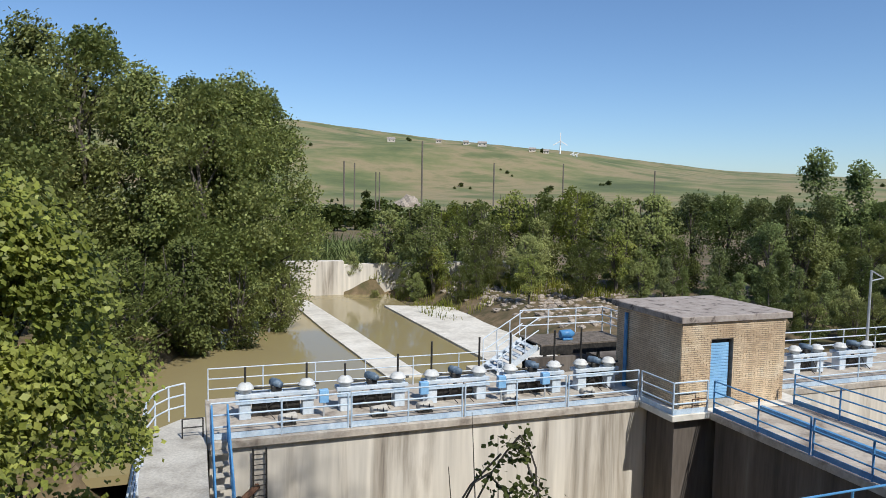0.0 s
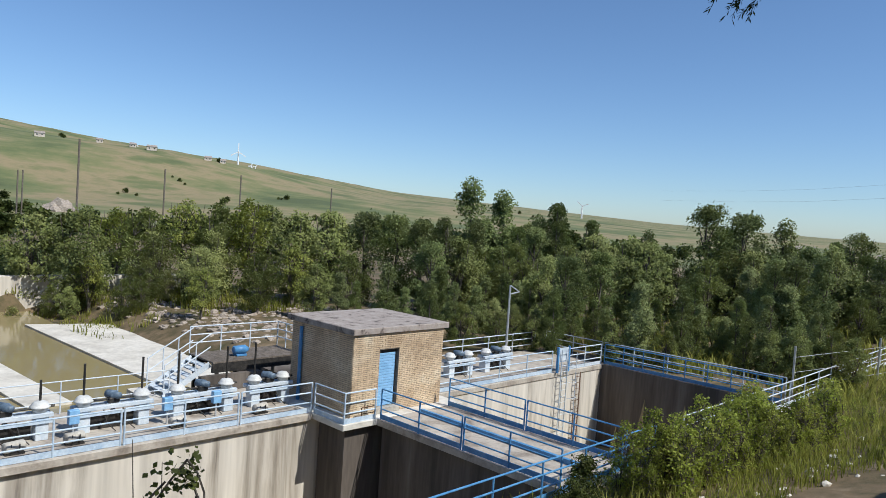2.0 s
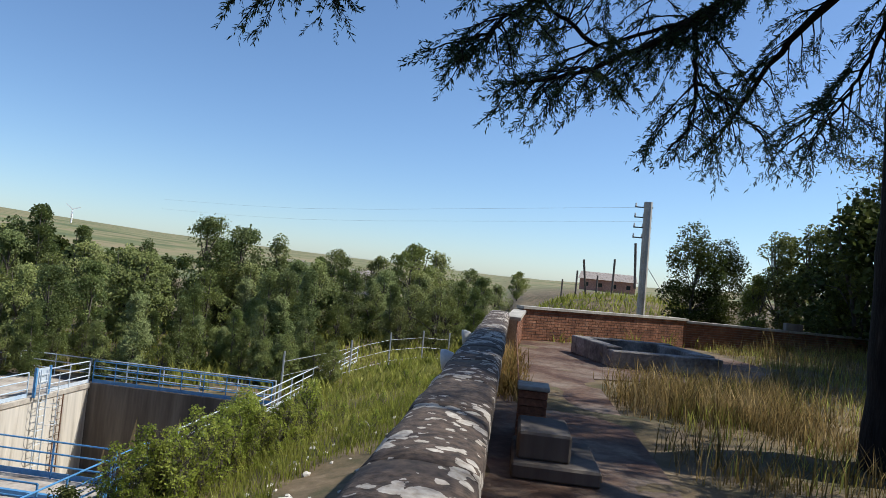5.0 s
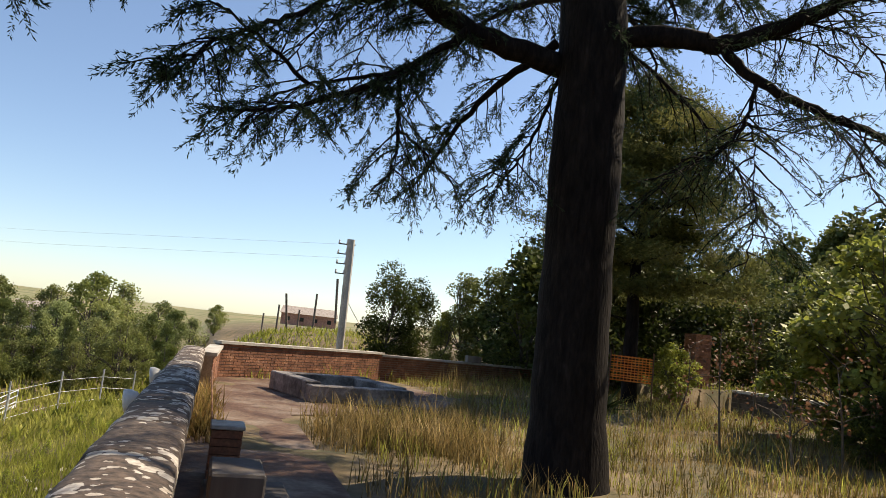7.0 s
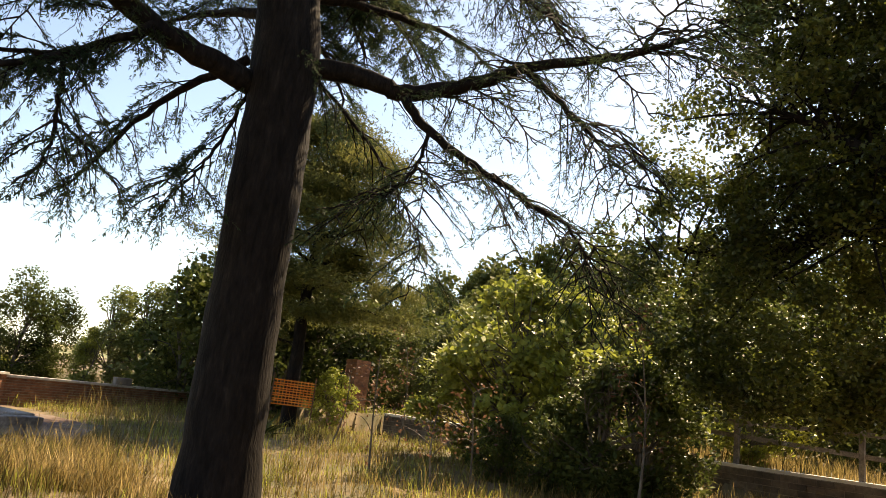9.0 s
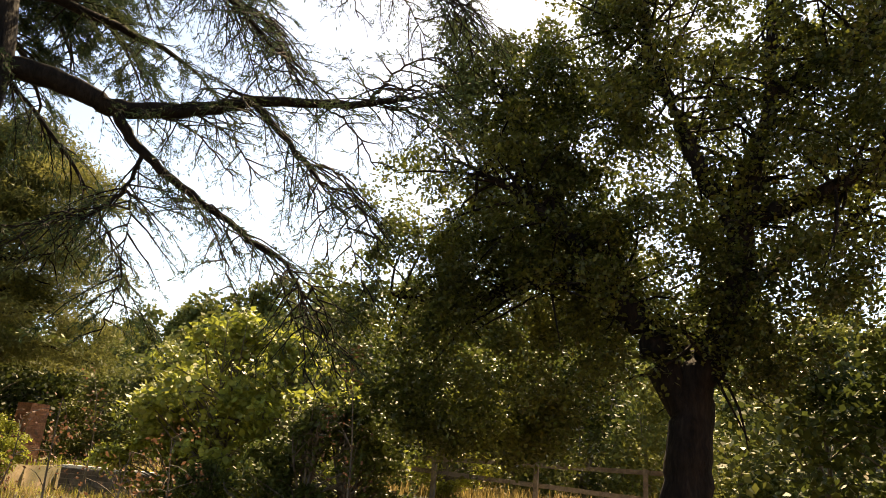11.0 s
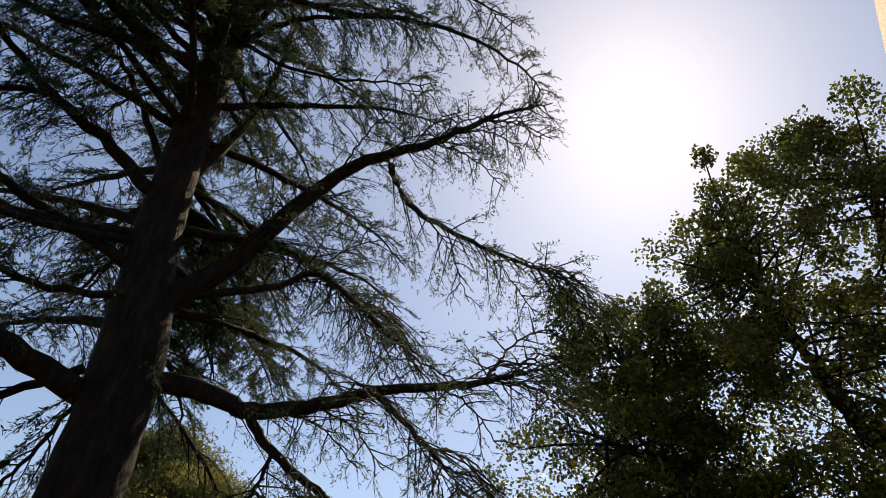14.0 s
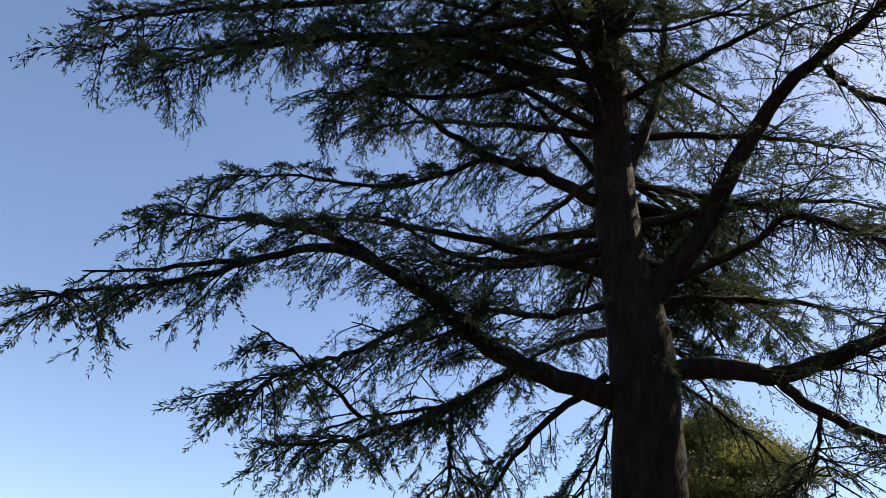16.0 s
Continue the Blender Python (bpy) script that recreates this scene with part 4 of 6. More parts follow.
# the tall trees on the left bank
BIG = "tall dense riverside poplar hanging over the water"
big_a = broadleaf("riverside_tree", 51, 15.0, 4.6, 0.3, 120, 38000, 0.18, leaf_river, BIG, bare=0.03, lobe=0.98, top=1.2, sunward=(0.15, -0.62, 0.6), spread=0.45)
big_b = broadleaf("riverside_tree", 52, 15.0, 4.0, 0.28, 115, 36000, 0.18, leaf_river, BIG, bare=0.03, lobe=0.92, top=1.2, sunward=(0.15, -0.62, 0.6), spread=0.45)
for az, d, s, p in ((-3.6, 41, 1.0, big_b), (1.6, 40, 0.93, big_a), (5.2, 44, 0.9, big_a), (-6.5, 42, 1.08, big_a), (3.2, 42, 0.97, big_b), (-10.5, 44, 1.12, big_b), (-14.5, 38, 1.1, big_a), (0.0, 46, 1.0, big_b)):
    put(p, *polar(az, d), s, rng.uniform(0, 360), -6.5)
for az, d, s in ((-0.5, 36.5, 0.95), (3.0, 37.5, 0.85), (6.4, 42, 0.7), (-5, 33, 0.95), (-8, 30, 0.9)):
    put(willow_b, *polar(az, d), s, rng.uniform(0, 360), -7.3)
# the pale tree below the terrace, close by
near_tree = broadleaf("birch_tree", 61, 8.6, 2.9, 0.09, 64, 30000, 0.115, leaf_yellow, "pale-stemmed young tree with yellow-green leaves", bare=0.02, lobe=0.75, top=0.85, stems=1, sunward=(0.15, -0.62, 0.6), spread=0.45)
put(near_tree, *polar(-12.4, 13.4), 1.04, 40, -7.3)

# ---- shrubs and trees up the slope behind the terrace ----
SHRUB = "dense dark green shrub on the wooded slope"
shrub_a = broadleaf("shrub", 31, 3.4, 1.9, 0.05, 34, 4300, 0.125, leaf_dark, SHRUB, bare=0.0, lobe=0.5, top=0.6, stems=2, category="shrub", limbs=7, sides=3)
shrub_b = broadleaf("shrub", 32, 3.4, 1.8, 0.05, 34, 4300, 0.125, leaf_slope, "dense olive-green shrub on the slope", bare=0.0, lobe=0.48, top=0.6, stems=2, category="shrub", limbs=7, sides=3)
for k in range(24):
    az = 116 + 76 * (k + rng.uniform(0, 1)) / 36
    d = rng.uniform(30, 112) if az > 120 else rng.uniform(46, 110)
    put((shrub_a, shrub_b)[rng.integers(2)], *polar(az, d), rng.uniform(0.9, 1.2) + d / 75, rng.uniform(0, 360))
for az, d, p, s in ((118.5, 27, shrub_a, 1.6), (121.5, 26, shrub_a, 1.6), (124.8, 27, shrub_a, 1.5), (114.6, 29, shrub_a, 1.6), (117.5, 31, shrub_a, 1.9), (121, 36, shrub_a, 2.0), (125, 30, shrub_a, 1.7), (128.5, 28, shrub_a, 1.2), (131.5, 27, shrub_b, 0.95), (134.5, 28, shrub_b, 1.05), (138, 27, shrub_a, 1.1), (168, 25, shrub_a, 1.4), (163, 27, shrub_b, 1.3), (173, 23, shrub_b, 1.2), (179, 20, shrub_b, 1.1), (156, 29, shrub_a, 1.5), (150, 28, shrub_a, 1.6), (185, 18, shrub_a, 1.5), (141, 36, shrub_a, 1.9), (146, 34, shrub_b, 1.9), (151, 38, shrub_a, 2.2), (154, 33, shrub_a, 1.8), (190, 16, shrub_a, 1.5), (196, 16, shrub_a, 1.6), (159, 36, shrub_b, 2.0), (163, 34, shrub_a, 2.0), (168, 38, shrub_a, 2.2), (172, 33, shrub_b, 1.9), (177, 36, shrub_a, 2.0), (136, 42, shrub_b, 1.9), (132, 40, shrub_a, 1.8), (143, 48, shrub_a, 2.2), (149, 52, shrub_a, 2.4), (128, 46, shrub_b, 1.8), (182, 30, shrub_a, 2.0), (189, 28, shrub_a, 2.0)):
    put(p, *polar(az, d), s, rng.uniform(0, 360))
verge_dark = broadleaf("verge_tree", 37, 5.0, 1.75, 0.09, 46, 12000, 0.1, leaf_dark, "round dark green tree behind the brick wall", bare=0.02, lobe=0.55, top=0.75, stems=2, limbs=12, sides=4)
verge_pale = broadleaf("verge_tree", 38, 4.8, 1.7, 0.08, 46, 11000, 0.1, leaf_river, "grey-green tree with sunlit leaves behind the brick wall", bare=0.02, lobe=0.45, top=0.8, stems=4, limbs=12, sides=4)
verge_lit = broadleaf("verge_tree", 39, 4.6, 1.3, 0.06, 40, 9000, 0.1, leaf_yellow, "sunlit yellow-green young tree behind the brick wall", bare=0.02, lobe=0.4, top=0.8, stems=4, limbs=12, sides=4)
for az, d, p, q in ((103.4, 33, verge_dark, 0.98), (105.6, 34, verge_dark, 0.82), (109.6, 33, verge_pale, 0.95), (111.9, 32, verge_pale, 1.0), (113.8, 31, verge_lit, 0.95), (108.0, 31, verge_lit, 0.6), (116.5, 30, verge_dark, 1.0)):
    put(p, *polar(az, d), q, rng.uniform(0, 360))
far_crown = broadleaf("hill_tree", 33, 3.4, 1.9, 0.06, 24, 1500, 0.24, leaf_dark, "rounded dark green tree on the wooded hill", bare=0.0, lobe=0.62, top=0.6, stems=1, limbs=5, sides=3)
far_crown_b = broadleaf("hill_tree", 36, 3.4, 1.8, 0.06, 24, 1500, 0.24, leaf_slope, "rounded olive-green tree on the wooded hill", bare=0.0, lobe=0.62, top=0.6, stems=1, limbs=5, sides=3)
for az, el in ((122, 6.6), (124.5, 7.2), (126.8, 7.5), (129, 8.0), (131, 8.5), (132.6, 9.6), (134.3, 10.6), (136.2, 11.4), (138, 12.4), (139.8, 13.2), (141.8, 14.0), (144, 15.0), (146.5, 15.4), (149.5, 15.8), (153, 16), (156.5, 16.2), (160, 16.5), (164, 16.5), (168, 16.5), (172, 16), (176.5, 16), (181, 16), (186, 15.5), (191, 15), (197, 14.5)):
    for d, f in ((108, 1.0), (84, 0.85), (60, 0.62)):  # round crowns, row above row up the hill
        q = az + rng.uniform(-1.2, 1.2)
        x, y = polar(q, d)
        top = 1.65 + d * math.tan(radians(el * f * rng.uniform(0.94, 1.03)))
        put((far_crown, far_crown_b)[rng.integers(2)], x, y, max(1.1, min(3.2, (top - level(x, y)) / 3.3)), rng.uniform(0, 360))
bright = broadleaf("shrub", 34, 4.0, 2.2, 0.04, 60, 7500, 0.14, leaf_yellow, "sunlit yellow-green shrub with broad leaves", bare=0.05, lobe=0.36, top=0.9, stems=5, category="shrub", wide=0.7)
for az, d, s in ((137.2, 17.5, 0.85), (140.4, 16.5, 1.08), (144.6, 16.5, 1.12), (157.5, 18.5, 0.75), (125.8, 22.5, 0.5)):
    put(bright, *polar(az, d), s, rng.uniform(0, 360))
laurel = broadleaf("shrub", 35, 3.0, 1.5, 0.05, 46, 8000, 0.12, leaf_dark, "dark ragged laurel bush beside the low wall", bare=0.0, lobe=0.36, top=0.75, stems=6, category="shrub", wide=0.6)
for az, d, q, turn in ((143.6, 13.6, 0.62, 30), (147.0, 13.3, 0.86, 200), (150.2, 13.6, 0.9, 80), (139.6, 14.2, 0.45, 300)):
    put(laurel, *polar(az, d), q, turn)


def pine(az, dist, height, seed, reach):
    """A conifer of ragged tiers: boughs with flat needle pads, longer to one side."""
    rng = np.random.default_rng(seed)
    x, y = polar(az, dist)
    ob = thing("pine_tree", (x, y, level(x, y) - 0.1), "ragged layered conifer with sunlit needle pads behind the cedar", "tree")
    trunk = bend([(0, 0, -0.2), (0.1, 0.05, height * 0.35), (0.0, -0.1, height * 0.7), (0.1, 0, height * 0.97)], 14, rng, 0.02)
    part_mesh("trunk", tubes_mesh("trunk", [(trunk, np.linspace(0.24, 0.04, 14), 10)]), bark_shaded, ob)
    at, twigs = [], []
    for k in range(40):
        f = 0.3 + 0.68 * (k + rng.uniform(0, 1)) / 40
        a = k * 2.4 + rng.uniform(-0.5, 0.5)
        way = np.array([math.cos(a), math.sin(a), 0])
        out = reach * math.sqrt(max(0.02, 1 - ((f - 0.5) / 0.56) ** 2)) * rng.uniform(0.6, 1.12) + 0.2
        s = trunk[min(13, int(f * 13))]
        path = bend([s, s + way * out * 0.5 + (0, 0, 0.14 * out), s + way * out + (0, 0, 0.02 * out)], 7, rng, 0.03)
        part_mesh("branch", tubes_mesh("branch", [(path, np.linspace(0.06, 0.014, 7), 5)]), bark_shaded, ob)
        for _ in range(int(6 + out * 5)):
            g = rng.uniform(0.3, 1.05)
            c = s + (path[-1] - s) * g + np.cross(way, (0, 0, 1)) * rng.normal() * 0.38 * out * (0.4 + 0.4 * g) + (0, 0, 0.1 * out * (1 - abs(g - 0.5)) + rng.normal() * 0.12)
            at.append(c + rng.normal(size=(190, 3)) * (0.34, 0.34, 0.1))
    pts = np.concatenate(at)
    part_mesh("foliage", quads_mesh("foliage", leaf_quads(rng, pts, 0.14, 0.24)), pine_needles, ob)


pine(122.9, 22, 10.4, 71, 2.9)


# ---- the cedar ----
def cedar():
    rng = np.random.default_rng(77)
    ob = thing("cedar_tree", (0, 0, 0), "tall old cedar with bark darkened for shade and drooping needle sprays", "tree")
    trunk = bend([(8.20, -4.48, -0.3), (8.24, -4.42, 1.8), (8.25, -4.40, 4.1), (8.27, -4.36, 6.1), (8.42, -4.08, 8.5), (8.47, -3.95, 12.4), (8.45, -3.9, 17), (8.4, -3.9, 22.5)], 40)
    height = trunk[:, 2]
    tr = np.interp(height, [-0.3, 0.4, 2, 6.2, 7.2, 8.6, 12.5, 22.5], [0.62, 0.5, 0.465, 0.46, 0.4, 0.34, 0.3, 0.05])
    tr = tr * (1 + 0.02 * rng.normal(size=len(tr)))
    part_mesh("trunk", tubes_mesh("trunk", [(trunk, tr, 26)]), bark_shaded, ob)
    # each limb: its way from the trunk, its thickness, how full of needles
    limbs = [
        ([(8.45, -4.0, 5.5), (8.47, -2.74, 5.68), (8.29, -1.87, 5.9), (8.13, -1.07, 6.3), (8.0, 0.07, 6.53), (7.72, 1.15, 5.88), (7.33, 2.36, 5.17), (7.1, 3.22, 4.87)], 0.17, 1.3),
        ([(8.35, -2.6, 5.65), (8.12, -1.71, 4.79), (7.96, -0.77, 4.17), (7.9, 0.01, 3.89), (7.78, 0.53, 3.78)], 0.055, 1.6),
        ([(8.12, -1.71, 4.79), (8.01, -1.77, 4.05), (7.92, -1.7, 3.53), (7.88, -1.41, 3.14)], 0.035, 1.4),
        ([(8.01, -1.77, 4.05), (7.81, -2.13, 3.73), (7.61, -2.46, 3.37)], 0.02, 1.4),
        ([(8.25, -4.4, 5.92), (7.55, -5.25, 5.87), (7.18, -5.58, 5.7), (6.37, -6.07, 5.83), (5.65, -6.35, 5.99), (4.59, -6.8, 6.06), (3.93, -6.97, 6.1), (3.29, -7.07, 6.2)], 0.16, 0.6),
        ([(7.18, -5.58, 5.7), (6.79, -5.91, 5.12), (6.25, -6.34, 4.7), (5.66, -6.74, 4.27), (5.18, -6.99, 3.92), (4.8, -7.14, 3.15)], 0.075, 0.6),
        ([(5.65, -6.35, 5.99), (5.1, -6.55, 5.4), (4.69, -6.73, 4.94), (4.24, -6.9, 4.78)], 0.05, 0.6),
        ([(6.82, -5.87, 5.16), (6.86, -5.67, 4.49), (7.05, -5.27, 4.09), (7.26, -4.6, 3.77)], 0.03, 0.9),
        ([(8.3, -4.35, 6.8), (7.73, -4.99, 7.93), (7.16, -5.46, 9.22), (6.35, -5.94, 10.29), (5.36, -6.47, 10.72), (4.29, -6.99, 11.39), (3.36, -7.26, 11.42)], 0.2, 0.8),
        ([(5.98, -6.18, 10.4), (5.55, -6.44, 9.37), (4.68, -6.86, 8.59), (3.79, -7.16, 7.96), (3.06, -7.39, 7.52)], 0.06, 0.5),
        ([(8.3, -4.4, 7.16), (7.4, -5.46, 7.68), (6.79, -5.91, 8.04), (6.28, -6.31, 7.62), (5.52, -6.72, 6.78), (4.81, -7.01, 6.25)], 0.07, 0.6),
        ([(8.5, -3.95, 8.8), (8.73, -2.89, 9.3), (8.77, -2.0, 9.41), (8.75, -0.97, 9.79), (8.6, -0.02, 10.09), (8.33, 1.1, 9.9)], 0.12, 1.0),
        ([(8.5, -4.0, 8.1), (8.86, -2.48, 7.52), (8.99, -1.43, 7.56), (8.88, -0.57, 7.77), (8.68, 0.53, 7.51)], 0.08, 1.0),
        ([(8.4, -4.1, 7.0), (8.6, -2.98, 6.58), (8.64, -2.15, 6.48), (8.59, -1.4, 5.83), (8.39, -0.3, 5.72)], 0.06, 0.9),
        ([(8.5, -4.0, 9.15), (9.14, -2.94, 11.12), (9.41, -2.35, 11.46), (9.78, -0.66, 11.41)], 0.07, 1.0),
        ([(8.58, -2.7, 5.7), (8.52, -1.77, 4.96), (8.37, -0.69, 4.49), (8.2, 0.25, 3.84)], 0.045, 1.5),
        ([(8.42, -4.1, 9.0), (8.12, -4.74, 11.39), (8.01, -4.91, 13.88), (8.0, -4.9, 18.0)], 0.13, 1.0),
        ([(8.4, -4.2, 9.3), (7.39, -6.44, 8.64), (6.75, -7.38, 7.98)], 0.06, 0.6),
        ([(8.3, -4.4, 6.2), (7.6, -5.6, 4.9), (7.3, -6.2, 4.0), (7.2, -6.6, 3.4)], 0.03, 1.0),
        ([(8.6, -4.0, 5.9), (9.6, -3.3, 5.2), (10.4, -2.8, 4.2), (10.8, -2.4, 3.6)], 0.07, 1.3),
        ([(8.5, -3.9, 10.8), (8.65, -2.08, 11.65), (8.4, 0.0, 11.12), (7.63, 1.6, 9.59), (6.71, 2.62, 7.92), (5.91, 3.36, 7.01)], 0.11, 2.0),
        ([(8.23, -1.08, 6.36), (8.0, 0.09, 6.66), (7.73, 1.03, 6.48), (7.28, 1.79, 6.07), (6.81, 2.35, 5.66)], 0.07, 2.2),
        ([(8.77, -2.0, 9.41), (8.58, -0.53, 8.2), (8.13, 1.06, 7.56), (7.52, 2.09, 6.75)], 0.05, 2.0),
        ([(8.5, -3.8, 11.6), (8.45, -1.59, 11.35), (7.8, -0.01, 9.68), (7.17, 0.65, 8.05)], 0.08, 1.8),
        ([(8.45, -4.0, 12.6), (7.22, -4.29, 13.07), (5.68, -5.05, 12.95), (4.18, -5.61, 12.43)], 0.08, 1.8),
        ([(8.45, -4.0, 7.9), (8.33, -2.15, 7.03), (8.12, -1.16, 6.75), (7.8, -0.26, 6.31)], 0.07, 1.0),
        ([(7.75, 0.92, 6.0), (7.3, 1.71, 5.2), (6.78, 2.43, 4.6), (6.47, 2.68, 4.3)], 0.05, 2.2),
        ([(8.37, -0.69, 4.49), (8.0, 0.13, 4.9), (7.73, 1.01, 5.15)], 0.03, 1.8),
        ([(8.25, -1.4, 6.1), (8.1, -0.5, 5.26), (7.8, 0.19, 4.69), (7.57, 0.7, 4.23), (7.33, 1.02, 4.01)], 0.045, 2.2),
        ([(8.5, -4.1, 5.6), (8.75, -3.85, 4.6), (9.0, -3.6, 4.0), (9.35, -3.35, 3.4)], 0.035, 1.8),
        ([(8.4, -4.1, 11.0), (6.9, -2.9, 11.9), (5.4, -1.6, 11.6), (4.2, -0.6, 10.9)], 0.09, 2.0),
        ([(7.4, -3.27, 12.08), (8.08, -0.9, 11.28), (8.17, 1.22, 10.35), (8.05, 2.86, 9.05), (8.07, 3.22, 8.23)], 0.1, 2.0),
        ([(7.32, -3.23, 12.9), (7.95, -0.38, 11.93), (8.0, 2.03, 10.63), (7.66, 3.69, 9.24), (7.5, 4.32, 8.43)], 0.1, 2.0),
        ([(7.77, -3.24, 11.03), (8.2, -1.28, 10.04), (8.11, 0.3, 9.37), (8.22, 1.15, 8.57)], 0.07, 2.0),
        ([(7.1, -1.45, 13.04), (7.42, 0.29, 11.7), (7.64, 1.66, 10.49), (8.03, 2.45, 9.06)], 0.08, 2.0),
        ([(8.06, -2.9, 13.47), (6.62, -4.57, 13.35), (4.84, -5.8, 12.96), (3.67, -6.82, 12.09), (3.46, -7.3, 11.32)], 0.08, 1.7),
        ([(7.8, -2.77, 14.87), (6.0, -4.41, 14.67), (4.33, -6.0, 13.77), (3.29, -7.04, 12.81)], 0.08, 1.7),
        ([(8.21, -2.97, 12.59), (7.37, -4.6, 12.12), (5.85, -5.77, 11.98), (4.54, -6.37, 11.78)], 0.05, 1.7),
        ([(7.86, -2.63, 13.91), (8.59, -1.32, 12.37), (8.95, -0.22, 10.8), (9.1, 0.36, 9.46)], 0.08, 1.7),
        ([(8.08, -2.91, 12.95), (8.41, -1.91, 11.65), (8.57, -0.49, 10.88), (8.52, 0.53, 10.08)], 0.06, 1.7),
        ([(8.4, -4.1, 13.4), (6.6, -3.6, 14.3), (5.0, -3.0, 14.0), (3.6, -2.6, 13.2)], 0.09, 2.0),
    ]
    for k in range(68):  # the upper and far boughs, whorled round the trunk
        z = 6.5 + 15.5 * (k + rng.uniform(0, 1)) / 68
        a = k * 2.4 + rng.uniform(-0.4, 0.4)
        out = (7.2 - 0.3 * (z - 6)) * rng.uniform(0.75, 1.05)
        if z < 10.5 and -0.88 * math.cos(a) + 0.47 * math.sin(a) > 0.4:
            continue
        s = trunk[np.argmin(abs(height - z))]
        d = np.array([math.cos(a), math.sin(a), 0])
        limbs.append(([s, s + d * out * 0.35 + (0, 0, 0.6), s + d * out * 0.7 + (0, 0, 0.9), s + d * out + (0, 0, 0.45)], 0.1 * (1.25 - z / 24), 1.5 if z < 14 else 1.0))
    for k in range(28):  # fuller boughs over the terrace and towards the works
        a, z, out = ((rng.uniform(-1.25, 0.1), rng.uniform(6.4, 9.6), rng.uniform(4.5, 6.4)) if k < 10 else (rng.uniform(-1.3, -0.3), rng.uniform(8.0, 13.0), rng.uniform(4.5, 6.4)) if k > 19 else (rng.uniform(1.0, 2.5), rng.uniform(10.2, 15.0), rng.uniform(4.5, 6.5)))
        s = trunk[np.argmin(abs(height - z))]
        d = np.array([math.cos(a), math.sin(a), 0])
        limbs.append(([s, s + d * out * 0.35 + (0, 0, 0.5), s + d * out * 0.7 + (0, 0, 0.6), s + d * out - (0, 0, 0.1)], 0.08, 2.2))
    for k, (points, r, full) in enumerate(limbs[:41]):  # side boughs, many and nearly bare on the sunny side
        path = bend(points, 5 * len(points))
        way = unit(np.gradient(path, axis=0))
        run = np.linalg.norm(np.diff(path, axis=0), axis=1).sum()
        for q in range(int(run * (1.7 if full < 1 else 0.5))):
            i = int(rng.uniform(0.22, 0.93) * (len(path) - 1))
            side = unit(np.cross(way[i], (0, 0, 1))) * (1 if q % 2 else -1)
            d = unit(way[i] * rng.uniform(0.5, 1.0) + side * rng.uniform(0.35, 0.9) + (0, 0, rng.uniform(-0.45, 0.25)))
            out = rng.uniform(0.9, 2.1) * (1.25 - 0.7 * i / len(path)) * (1 if full < 1 else 0.7)
            s = path[i]
            limbs.append(([s, s + d * out * 0.5 + (0, 0, 0.05 * out), s + d * out - (0, 0, 0.22 * out)], 0.009 + 0.05 * r, 0.62 if full < 1 else 1.3))
    twig_tubes, tuft_at, tuft_way = [], [], []
    for points, r, full in limbs:
        path = bend(points, 6 * len(points), rng, 0.014)
        if full >= 1:
            path = path[:max(6, int(0.9 * len(path)))]
        part_mesh("branch", tubes_mesh("branch", [(path, np.linspace(r, 0.008, len(path)), 9)]), bark_shaded, ob)
        way = unit(np.gradient(path, axis=0))
        run = np.linalg.norm(np.diff(path, axis=0), axis=1).sum()
        lush = full >= 1
        n = int(run * ((6.5 if points[0][2] > 14 else 9.0) if lush else 8.0))
        for q in range(n):
            f = (q + rng.uniform(0, 1)) / n
            if f < 0.2 and r > 0.06:
                continue
            i = min(len(path) - 2, int(f * (len(path) - 1)))
            side = unit(np.cross(way[i], (0, 0, 1))) * (1 if q % 2 else -1)
            length = (rng.uniform(0.4, 1.05) if lush else rng.uniform(0.4, 1.15)) * (1.15 - 0.7 * f)
            d = unit(way[i] * rng.uniform(0.1, 0.9) + side * rng.uniform(0.5, 1.0) + (0, 0, rng.uniform(-0.35, 0.15)))
            droop = np.array([0, 0, -rng.uniform(0.04, 0.3) - (0.5 * rng.uniform(0, 1) ** 2 if lush else 0)]) * length
            twig = bend([path[i], path[i] + d * length * 0.5 + droop * 0.2, path[i] + d * length + droop], 7, rng, 0.01)
            twig_tubes.append((twig[::2], np.linspace(0.014, 0.004, 4), 3))
            for w in range(int(length * (21 if lush else 16))):
                g = rng.uniform(0.22, 1.0) ** 0.8
                j = min(5, int(g * 6))
                s = twig[j] + (twig[j + 1] - twig[j]) * (g * 6 - j)
                along = unit(twig[j + 1] - twig[j])
                e = unit(along * rng.uniform(0.7, 1.2) + unit(np.cross(along, (0, 0, 1))) * rng.choice((-1, 1)) * rng.uniform(0.2, 0.8) + (0, 0, rng.uniform(-0.35, 0.12)))
                l2 = rng.uniform(0.1, 0.34)
                spray = s + e * l2 + (0, 0, -0.03)
                if w % 3 == 0:
                    twig_tubes.append((np.array([s, spray]), np.array([0.004, 0.002]), 3))
                m = max(2, int(l2 * (46 if points[0][2] < 13 else 28) * full))
                u = rng.uniform(0.0, 1, (m, 1))
                tuft_at.append(s + (spray - s) * u)
                tuft_way.append(np.repeat(e[None], m, 0))
    tagged(part_mesh("twig_growth", tubes_mesh("twig_growth", twig_tubes), bark_shaded, ob), kind="stuff")
    at, way = np.concatenate(tuft_at), np.concatenate(tuft_way)
    way = unit(way + unit(rng.normal(size=way.shape)) * 0.8)
    part_mesh("foliage", quads_mesh("foliage", leaf_quads(rng, at, 0.064, 0.2, way=way)), needles, ob)


cedar()


